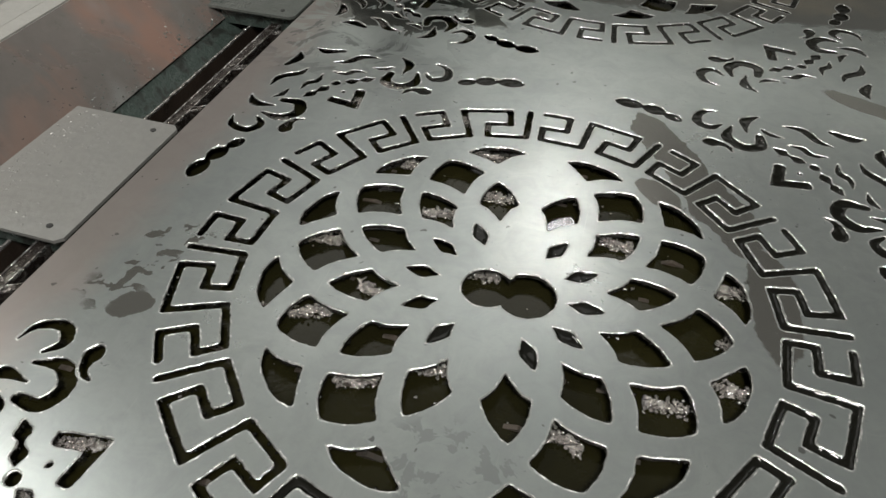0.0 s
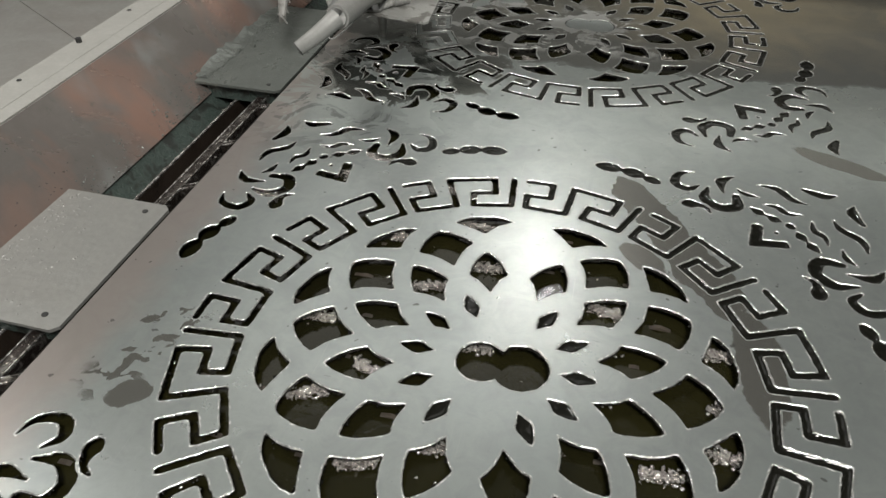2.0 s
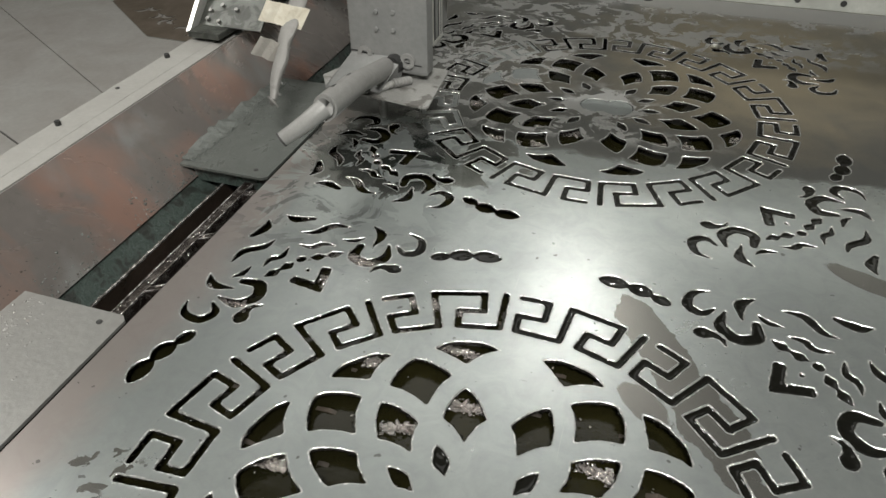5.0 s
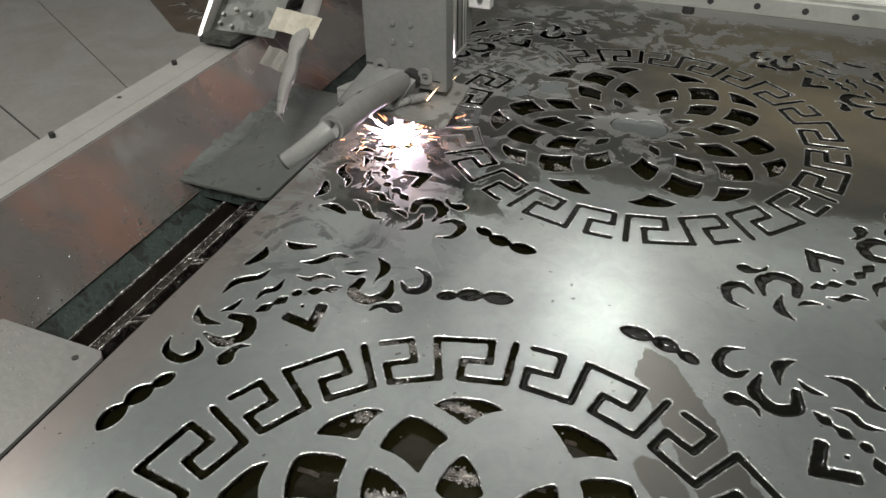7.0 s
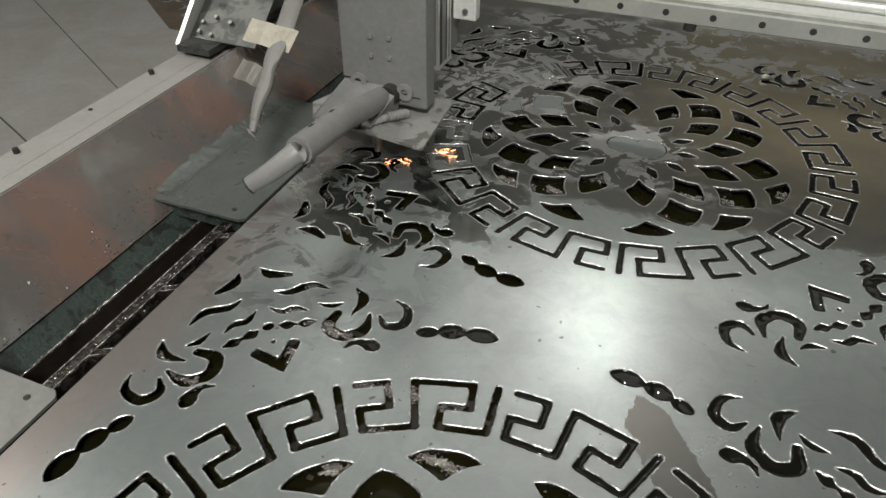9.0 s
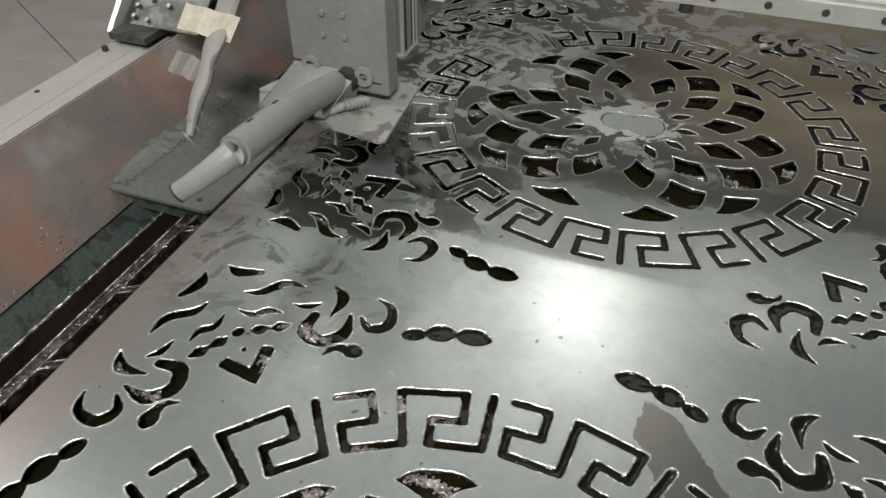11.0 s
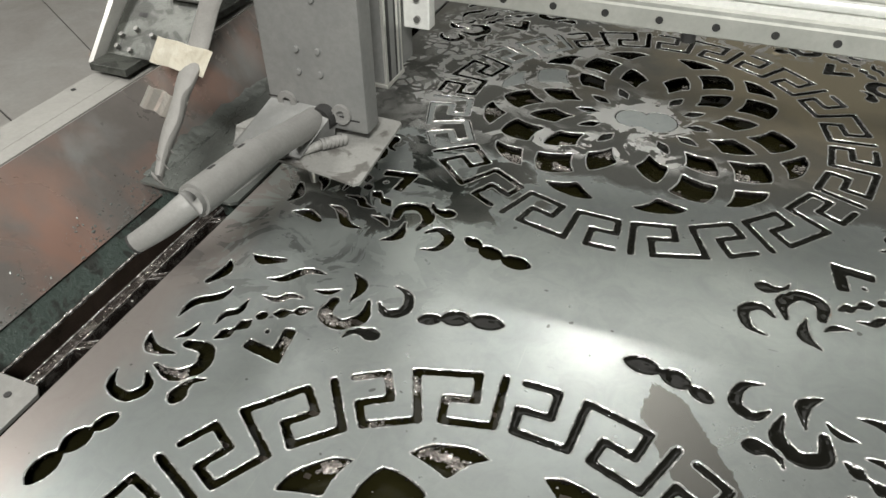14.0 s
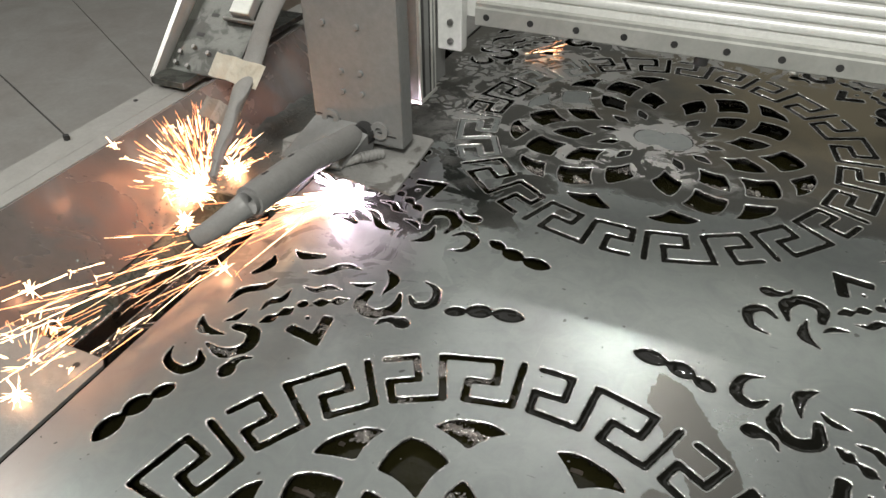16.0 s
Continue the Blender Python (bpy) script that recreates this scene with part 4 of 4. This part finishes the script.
bm = box(-1.232, -1.02, 0.0, 0.40, -0.006, 0.0, 0.001, None, pose(0, 0.99, 0.171, 38, 0, 0))
part("sloping_plate", bm, OILY, foot)
TILTED = pose(0, 0.99, 0.171, 38, 0, 0)
for bx, by in ((-1.205, 0.02), (-1.165, 0.015), (-1.12, 0.06), (-1.17, 0.07), (-1.205, 0.05)):
    part("bolt", cyl(TILTED @ Vector((bx, by, 0)), TILTED @ Vector((bx, by, 0.009)), 0.0065, None, 6, None, 0.001), BOLT, foot)
for bx, by in ((-1.17, 0.11), (-1.15, 0.17)):
    part("slot", box(bx - 0.012, bx + 0.012, by - 0.005, by + 0.005, -0.001, 0.0008, 0, None, TILTED), DARK, foot)
part("roller_block", box(-1.09, -1.03, 0.17, 0.23, 0.001, 0.03, 0.003, None, TILTED), RAIL, foot, "oily roller block")
part("pin", cyl(TILTED @ Vector((-1.11, 0.16, 0.012)), TILTED @ Vector((-1.01, 0.16, 0.012)), 0.006, None, 12), BOLT, foot)

# ---- torch head ----
carriage = thing("slide_carriage", "vertical slide with bright rails beside the cutting head", "slide", pose(0, 0, 0))
part("back_body", box(-0.70, -0.563, 1.115, 1.2760, 0.150, 0.85, 0.002), HEAD, carriage)
for y0, y1, m_, nm, lb in ((1.113, 1.124, BRIGHT, "rail_cover", "bright bare rail edge"), (1.1245, 1.139, DARK, "rail_strip", "black rail strip"), (1.1395, 1.164, HEAD, "rail_body", ""),
                           (1.1645, 1.173, DARK, "rail_strip", "black rail strip"), (1.1735, 1.184, BRIGHT, "rail_cover", "bright bare rail edge"), (1.1845, 1.194, HEAD, "rail_body", ""), (1.1945, 1.202, BRIGHT, "rail_cover", "bright bare rail edge")):
    part(nm, box(-0.562, -0.555, y0, y1, 0.150, 0.85, 0.001), m_, carriage, lb)
part("bottom_cap", box(-0.69, -0.553, 1.111, 1.204, 0.140, 0.149, 0.001), BRIGHT, carriage)
part("end_block", box(-0.552, -0.489, 1.206, 1.240, 0.248, 0.62, 0.003), ALU, carriage, "bright bolted aluminium block")
for z in (0.272, 0.318, 0.39):
    part("bolt", cyl((-0.517, 1.2065, z), (-0.517, 1.199, z), 0.0075, None, 12), BOLT, carriage)

HX, HY = -0.62, 0.87
head = thing("plasma_torch", "dusty grey boxed torch with shield plate and blowing pipe", "torch", pose(HX, HY, 0))
bm = box(-0.100, 0.122, 0.030, 0.082, 0.136, 0.90, 0.006)
part("housing", bm, HEAD, head)
bm = bmesh.new()
for k in range(6):
    s0, s1 = k / 6, (k + 1) / 6
    box(-0.099 + 0.205 * s0, -0.099 + 0.205 * s1, 0.0285, 0.0305, 0.186 - 0.028 * s0, 0.1885 - 0.028 * s0, 0, bm)
part("cover_seam", bm, DARK, head)
part("side_fold", box(0.1165, 0.1225, 0.028, 0.0305, 0.142, 0.90), HEAD, head)
for bx, bz in ((-0.017, 0.299), (0.030, 0.301), (-0.018, 0.253), (0.030, 0.254), (-0.05, 0.40), (0.03, 0.40)):
    part("bolt", cyl((bx, 0.031, bz), (bx, 0.024, bz), 0.0060, None, 12, None, 0.001), HEAD, head)
plate_out = [(0.158, -0.109), (0.1675, -0.098), (0.150, 0.128), (0.143, 0.135), (-0.12, 0.15), (-0.175, 0.0), (-0.13, -0.075), (0.037, -0.090)]
part("shield_plate", plate(plate_out, 0.111, 0.117), DUST, head, "shield plate caked with grey slag dust")
bm = bmesh.new()
for xs in (-0.105, 0.045):
    bm.faces.new([bm.verts.new((xs + dx_, y, z)) for y, z, dx_ in ((0.029, 0.118, 0), (0.029, 0.182, 0.01), (0.0, 0.165, 0), (-0.075, 0.124, -0.02), (-0.075, 0.118, -0.03))])
q = bm.verts[:]
for k in range(5):
    bm.faces.new((q[k], q[(k + 1) % 5], q[5 + (k + 1) % 5], q[5 + k]))
bmesh.ops.recalc_face_normals(bm, faces=bm.faces)
part("flange", bm, HEAD, head)
for lx, lz in ((-0.055, 0.183), (0.067, 0.175)):
    part("lifting_lug", ring_tube((lx, 0.0295, lz), (lx, 0.0225, lz), 0.021, 0.009, 20), PIPE, head, smooth=True)
a, b = Vector((0.009, 0.030, 0.154)), Vector((0.020, -0.210, 0.205))
c2, d2 = Vector((0.018, -0.365, 0.217)), Vector((-0.062, -0.432, 0.158))
part("rubber_boot", cyl(a + Vector((0.022, 0.004, 0.010)), a + Vector((0.018, -0.016, 0.008)), 0.027, 0.025, 24), DARK, head, "black rubber boot")
pipe = part("blow_pipe", cyl(a + Vector((0, -0.01, 0)), b, 0.0275, 0.0275, 40), PIPE, head, smooth=True)
part("pipe_sleeve", ring_tube(b - (c2 - b) * 0.08, c2, 0.0295, 0.0240, 40), PIPE, head, smooth=True)
part("elbow", sweep([b + (c2 - b) * 0.6, c2, c2 + (c2 - b) * 0.10, c2 + (d2 - c2) * 0.55 + Vector((0.006, -0.010, 0.003)), d2], [0.0237, 0.0237, 0.0222, 0.0198, 0.0172], 24), PIPE, head, "pale dusty bent pipe end", True)
part("end_rim", ring_tube(d2, d2 + (d2 - c2).normalized() * 0.004, 0.0182, 0.014, 20), DARK, head)
ax = (c2 - b).normalized()
for s in (0.10, 0.62):
    p = b + (c2 - b) * s
    m_ = Matrix.Translation(p) @ ax.to_track_quat("Y", "Z").to_matrix().to_4x4() @ pose(0, 0, 0, 0, 12, 0)
    part("slot", box(-0.0032, 0.0032, -0.008, 0.008, 0.024, 0.0302, 0, None, m_), DARK, pipe)
part("clamp", box(-0.06, 0.02, -0.055, -0.020, 0.118, 0.150, 0.004), DUST, head)
part("hose_stub", sweep([(0.078, 0.015, 0.128), (0.055, -0.015, 0.132), (0.015, -0.055, 0.124)], [0.010, 0.010, 0.009], 12), DUST, head, "short ribbed hose", True)
for k in range(6):
    p = Vector((0.076, 0.012, 0.128)) + Vector((-0.0055, -0.007, 0.0008)) * k
    part("hose_rib", cyl(p, p + Vector((-0.003, -0.0038, 0)), 0.0125, None, 14), PIPE, head, smooth=True)
part("gland_nut", cyl((-0.018, -0.072, 0.117), (-0.018, -0.072, 0.134), 0.012, None, 6, None, 0.001), BOLT, head)
part("gland_ring", ring_tube((-0.018, -0.072, 0.125), (-0.018, -0.072, 0.128), 0.0155, 0.011, 18), DARK, head)
part("nozzle", cyl((0.0, 0.0, 0.111), (0.0, 0.0, 0.016), 0.020, 0.008, 18), BOLT, head, "grey cutting nozzle")
part("earth_wire", sweep([(-0.03, -0.075, 0.113), (-0.06, -0.13, 0.085), (-0.085, -0.17, 0.070), (-0.10, -0.16, 0.075), (-0.085, -0.10, 0.10), (-0.06, -0.06, 0.113)], [0.0022] * 6, 6), PIPE, head, "thin hanging wire", True)
part("pipe_bracket", box(-0.10, -0.03, -0.13, -0.04, 0.118, 0.134, 0.003), HEAD, head)

# ---- cable sleeve with tape ----
sleeve = thing("cable_sleeve", "dusty grey cable sleeve with paper tape flags", "cable", pose(0, 0, 0))
spine = [(-0.747, 0.910, 0.485), (-0.791, 0.875, 0.397), (-0.821, 0.845, 0.313), (-0.831, 0.790, 0.252), (-0.823, 0.740, 0.216), (-0.817, 0.690, 0.182), (-0.800, 0.630, 0.144)]
part("sleeve", sweep(spine, [0.022, 0.023, 0.026, 0.031, 0.034, 0.030, 0.018], 16, 0.45), HOSE, sleeve, "", True)
for k in range(5):
    p = Vector((-0.823, 0.740, 0.216)).lerp(Vector((-0.800, 0.630, 0.144)), k / 4)
    part("wrap", sweep([p + Vector((-0.012, 0.002, 0.012)), p + Vector((0.004, -0.010, 0.012)), p + Vector((0.016, -0.006, -0.008))], [0.003, 0.006, 0.003], 8, 0.5), HOSE, sleeve, "", True)


def flag(mid, ux, uy, w, h, material, label):
    """A folded strip of tape, gently wavy, with thickness."""
    bm = bmesh.new()
    ux, uy = Vector(ux).normalized(), Vector(uy).normalized()
    n = ux.cross(uy)
    g = []
    for j in range(2):
        for i in range(13):
            s = i / 12 - 0.5
            g.append(bm.verts.new(Vector(mid) + ux * w * s + uy * h * (j - 0.5) + n * 0.003 * math.sin(i * 1.1)))
    for i in range(12):
        bm.faces.new((g[i], g[i + 1], g[i + 14], g[i + 13]))
    r = bmesh.ops.extrude_face_region(bm, geom=bm.faces[:])
    bmesh.ops.translate(bm, verts=[v for v in r["geom"] if isinstance(v, bmesh.types.BMVert)], vec=n * 0.0012)
    bmesh.ops.recalc_face_normals(bm, faces=bm.faces)
    return part("tape_flag", bm, material, sleeve, label)


flag((-0.842, 0.812, 0.300), (0.125, 0.0, -0.013), (0.035, 0.015, 0.065), 0.124, 0.060, TAPE, "yellowed paper tape flag")
flag((-0.862, 0.756, 0.224), (0.086, 0.000, -0.021), (0.039, 0.000, 0.051), 0.088, 0.064, TAPE2, "dusty grey tape flag")

# ---- hall ----
for nm, b in (("floor_3", (-9, 9, -8, 12, -1.0, -0.852)), ("wall_5", (-9.2, -9, -8, 12, -0.85, 5.2)), ("wall_6", (9, 9.2, -8, 12, -0.85, 5.2)), ("wall_7", (-9, 9, -8.2, -8, -0.85, 5.2)), ("wall_8", (-9, 9, 12, 12.2, -0.85, 5.2)), ("ceiling", (-9.2, 9.2, -8.2, 12.2, 5.2, 5.3))):
    ob = part(nm, box(*b), HALLFLOOR if nm == "floor_3" else HALL)
    tagged(ob, "pale grey painted workshop " + nm.split("_")[0], nm.split("_")[0], kind="structure")

# ---- sparks ----


def streak(p, d, length, r, bm):
    """A thin tapering streak of molten metal."""
    d = Vector(d).normalized()
    q = Vector(p) + d * length
    cyl(p, q, r, r * 0.25, 4, bm)


def spray(name, label, seed, count, ways, spread, reach, r, longest=0.05, clumps=(), jet=None):
    """Thin streaks about the origin; clumps are (x, y, z, size, count) knots of white-hot bits, jet a white-hot tongue."""
    rs = random.Random(seed)
    t = thing(name, label, "sparks")
    for name_, material, share, fat in (("glowing_stream", EMBER, 0.62, 0.75), ("hot_stream", SPARK, 0.38, 1.0)):
        bm = bmesh.new()
        for _ in range(int(count * share)):
            w = Vector(rs.choice(ways)) + Vector((rs.gauss(0, spread), rs.gauss(0, spread), abs(rs.gauss(0, spread))))
            w.normalize()
            s = rs.random() ** 0.8 * reach
            p = w * s
            bend = w + Vector((rs.gauss(0, 0.12), rs.gauss(0, 0.12), rs.gauss(0, 0.10)))
            size = rs.uniform(0.006, longest)
            rr = r * fat * rs.uniform(0.35, 1.1)
            streak(p, bend, size, rr, bm)
            if rs.random() < 0.12:
                for k in range(5):
                    streak(p + bend.normalized() * size, (rs.gauss(0, 1), rs.gauss(0, 1), rs.gauss(0, 0.7)), rs.uniform(0.006, 0.018), rr * 0.7, bm)
        part(name_, bm, material, t)["kind"] = "stuff"
    if clumps or jet:
        bm = bmesh.new()
        for x, y, z, size, many in clumps:
            for _ in range(many):
                w = Vector((rs.gauss(0, 1), rs.gauss(0, 1), rs.gauss(0, 0.8))).normalized()
                streak(Vector((x, y, z)) + w * size * 0.1, w, size * rs.uniform(0.3, 1.0) ** 2, 0.0024 * min(1.0, 0.55 * size / 0.05) * rs.uniform(0.3, 1.0), bm)
        if jet:
            d = Vector(jet)
            for _ in range(46):
                a_ = rs.random() ** 1.6
                off = Vector((rs.gauss(0, 0.006), rs.gauss(0, 0.006), abs(rs.gauss(0, 0.004)))) * (0.4 + a_)
                streak(d * a_ + off, d + off * 3, rs.uniform(0.02, 0.06), 0.0032 * (1.1 - a_), bm)
        part("white_hot_core", bm, HOT if count else SPARK, t)["kind"] = "stuff"
    return t


arc = thing("cutting_arc", "blinding violet-white cutting arc under the torch", "arc")
# core made larger than the arc to stand for its glare
bm = bmesh.new()
bmesh.ops.create_icosphere(bm, subdivisions=3, radius=0.034, matrix=Matrix.Diagonal((1.15, 1.0, 0.8, 1)))
part("core", bm, ARC, arc)
# glowing spikes modelled as rays of glare round the arc
bm = bmesh.new()
rs = random.Random(4)
for k in range(44):
    a_ = k * 0.2417 * 2 * math.pi / 0.97
    w = Vector((math.cos(a_), math.sin(a_), rs.uniform(0.0, 0.9))).normalized()
    cyl(w * 0.012, w * rs.uniform(0.035, 0.10), 0.0015, 0.0002, 5, bm)
part("burst", bm, ARC, arc)
small_spray = spray("spark_spray", "short orange sparks scattering on the sheet", 3, 90, [(-1, -0.2, 0.1), (1, 0.1, 0.05), (0.6, -0.8, 0.05), (-0.2, -1, 0.1), (-1, 0.2, 0.1)], 0.4, 0.17, 0.0013)
left_spray = spray("spark_spray", "orange sparks bouncing off the deflector behind the pipe", 6, 70, [(-1, -0.1, 0.06), (-1, 0.1, 0.1), (0.8, 0.1, 0.08)], 0.06, 0.14, 0.0012, 0.06)
long_spray = spray("spark_spray", "long stream of orange sparks flying over the channel", 8, 110, [(-0.40, -0.91, 0.02), (-0.50, -0.86, 0.0), (-0.30, -0.95, 0.03), (-0.44, -0.90, 0.0)], 0.075, 0.70, 0.0013, 0.19, clumps=[(-0.10, -0.33, 0.0, 0.03, 16), (-0.19, -0.23, 0.0, 0.03, 16)], jet=(-0.145, -0.13, 0.012))
back_spray = spray("spark_spray", "burst of bright sparks bouncing off the deflector", 9, 330, [(-0.3, 0.3, 0.55), (-0.6, 0.0, 0.6), (0.1, 0.0, 0.9), (-0.5, -0.5, 0.3), (0.5, 0.6, 0.4)], 0.45, 0.15, 0.0014, 0.055, clumps=[(-0.01, -0.025, 0.0, 0.055, 230), (0.035, 0.085, 0.0, 0.045, 150), (0.03, -0.115, -0.02, 0.035, 80), (-0.035, -0.184, 0.2, 0.03, 16), (-0.05, -0.46, 0.03, 0.028, 30)])
plate_spray = spray("spark_spray", "small burst of sparks landing on the cover plate", 12, 60, [(-0.5, 0.5, 0.4), (0.5, 0.5, 0.3), (-0.5, -0.5, 0.4), (0.2, 0.8, 0.5)], 0.4, 0.09, 0.0011, 0.03, clumps=[(0.03, -0.055, 0.004, 0.032, 34), (-0.03, 0.09, 0.0, 0.02, 16), (0.07, 0.02, 0.0, 0.015, 12)])
far_spray = spray("spark_spray", "few orange sparks skidding over the wet sheet", 14, 22, [(0.8, 0.5, 0.03), (0.7, 0.65, 0.05)], 0.15, 0.12, 0.0009)

flakes = spray("spark_spray", "few glowing flakes flung wide over sheet and channel", 15, 0, [(1, 0, 0)], 0.1, 0.1, 0.001, clumps=[(0.30, -0.03, 0.0, 0.022, 14), (0.14, -0.14, 0.0, 0.014, 12), (0.27, -0.12, 0.0, 0.015, 5), (-0.18, -0.10, 0.02, 0.018, 14), (-0.26, -0.22, 0.02, 0.022, 14), (-0.24, -0.28, -0.02, 0.014, 8), (0.10, 0.0, 0.0, 0.012, 10), (0.08, -0.08, 0.0, 0.012, 10)])


# dross that stays red for a moment after the cut
hot_slag = thing("hot_slag", "red glowing bits of cooling dross in the cuts", "dross")
bm, rs = bmesh.new(), random.Random(21)
for x, y, many in ((0.0, 0.0, 9), (0.073, 0.084, 10), (-0.03, -0.02, 5), (0.10, 0.07, 5)):
    for _ in range(many):
        streak((x + rs.gauss(0, 0.008), y + rs.gauss(0, 0.008), rs.uniform(0, 0.002)), (rs.gauss(0, 1), rs.gauss(0, 1), 0.1), rs.uniform(0.004, 0.016), rs.uniform(0.0008, 0.002), bm)
part("glowing_bits", bm, EMBER, hot_slag)["kind"] = "stuff"


def motions():
    dx = [(0, 0.030), (4.7, 0.030), (6.9, 0.030), (7.5, 0.048), (8.0, 0.035), (8.5, 0.014), (9.0, 0.015), (10.2, 0.015), (12.3, 0), (14, 0), (16, 0)]
    dy = [(0, 0.268), (4.7, 0.268), (6.9, 0.276), (7.5, 0.226), (8.0, 0.234), (8.5, 0.267), (9.0, 0.264), (10.2, 0.262), (12.3, 0), (14, 0), (16, 0)]
    dz = {10.2: 0.010, 12.3: 0.029, 14: 0.013}
    walk(gantry, [(t, pose(0, y, 0)) for t, y in dy])
    walk(foot, [(t, pose(0, y, 0)) for t, y in dy])
    walk(carriage, [(t, pose(x, y, 0)) for (t, x), (_, y) in zip(dx, dy)])
    walk(sleeve, [(t, pose(x * 0.5, y, 0)) for (t, x), (_, y) in zip(dx, dy)])
    rows = []
    for (t, x), (_, y) in zip(dx, dy):
        rows.append((t, pose(HX + x, HY + y, dz.get(t, 0.004 if t < 5 else 0.0))))
        if t == 14:
            rows.append((14.6, pose(HX + x, HY + y, 0.001)))
    walk(head, rows)
    deep = pose(-0.3, 0.9, -0.6)
    on1 = [(6.4, -0.59, 1.13), (6.9, -0.592, 1.148), (7.2, -0.58, 1.12), (7.5, -0.572, 1.10), (8.0, -0.585, 1.108), (8.4, -0.622, 1.138), (8.66, -0.618, 1.14)]
    walk(arc, [(0, deep), (6.1, deep)] + [(t, pose(x, y, 0.010, 0, 0, 31 * i)) for i, (t, x, y) in enumerate(on1)] + [(8.76, deep), (15.72, deep), (15.8, pose(-0.636, 0.875, 0.010)), (16, pose(-0.640, 0.872, 0.010, 0, 0, 15))])
    walk(small_spray, [(0, deep), (6.1, deep)] + [(t, pose(x, y, 0.006, 0, 0, 40 * i)) for i, (t, x, y) in enumerate(on1)] + [(8.85, pose(-0.57, 1.12, 0.0, 0, 0, 260)), (8.95, deep), (16, deep)])
    walk(left_spray, [(0, deep), (7.32, deep), (7.4, pose(-0.88, 1.00, 0.03)), (7.62, pose(-0.90, 0.99, 0.03, 0, 0, 12)), (7.72, deep), (16, deep)])
    far = pose(-0.3, 0.9, -0.75)
    walk(flakes, [(0, far), (7.82, far), (7.92, pose(-0.58, 1.13, 0.03)), (8.5, pose(-0.62, 1.13, 0.012, 0, 0, -4)), (8.7, pose(-0.60, 1.16, 0.012, 0, 0, 3)), (8.8, far), (16, far)])
    walk(hot_slag, [(0, far), (8.5, far), (8.6, pose(-0.533, 1.132, 0.001)), (9.05, pose(-0.533, 1.132, 0.001)), (9.25, pose(-0.533, 1.132, -0.03)), (9.35, far), (16, far)])
    for thing_, a_, b_ in ((long_spray, (-0.63, 0.865, 0.012), (-0.635, 0.855, 0.014)), (back_spray, (-0.95, 0.72, 0.01), (-0.965, 0.76, 0.012)), (plate_spray, (-0.86, 0.24, 0.02), (-0.86, 0.17, 0.012)), (far_spray, (-0.52, 1.25, 0.02), (-0.52, 1.80, 0.01))):
        walk(thing_, [(0, far), (15.72, far), (15.8, pose(*a_)), (16, pose(*b_, 0, 0, 3))])


motions()
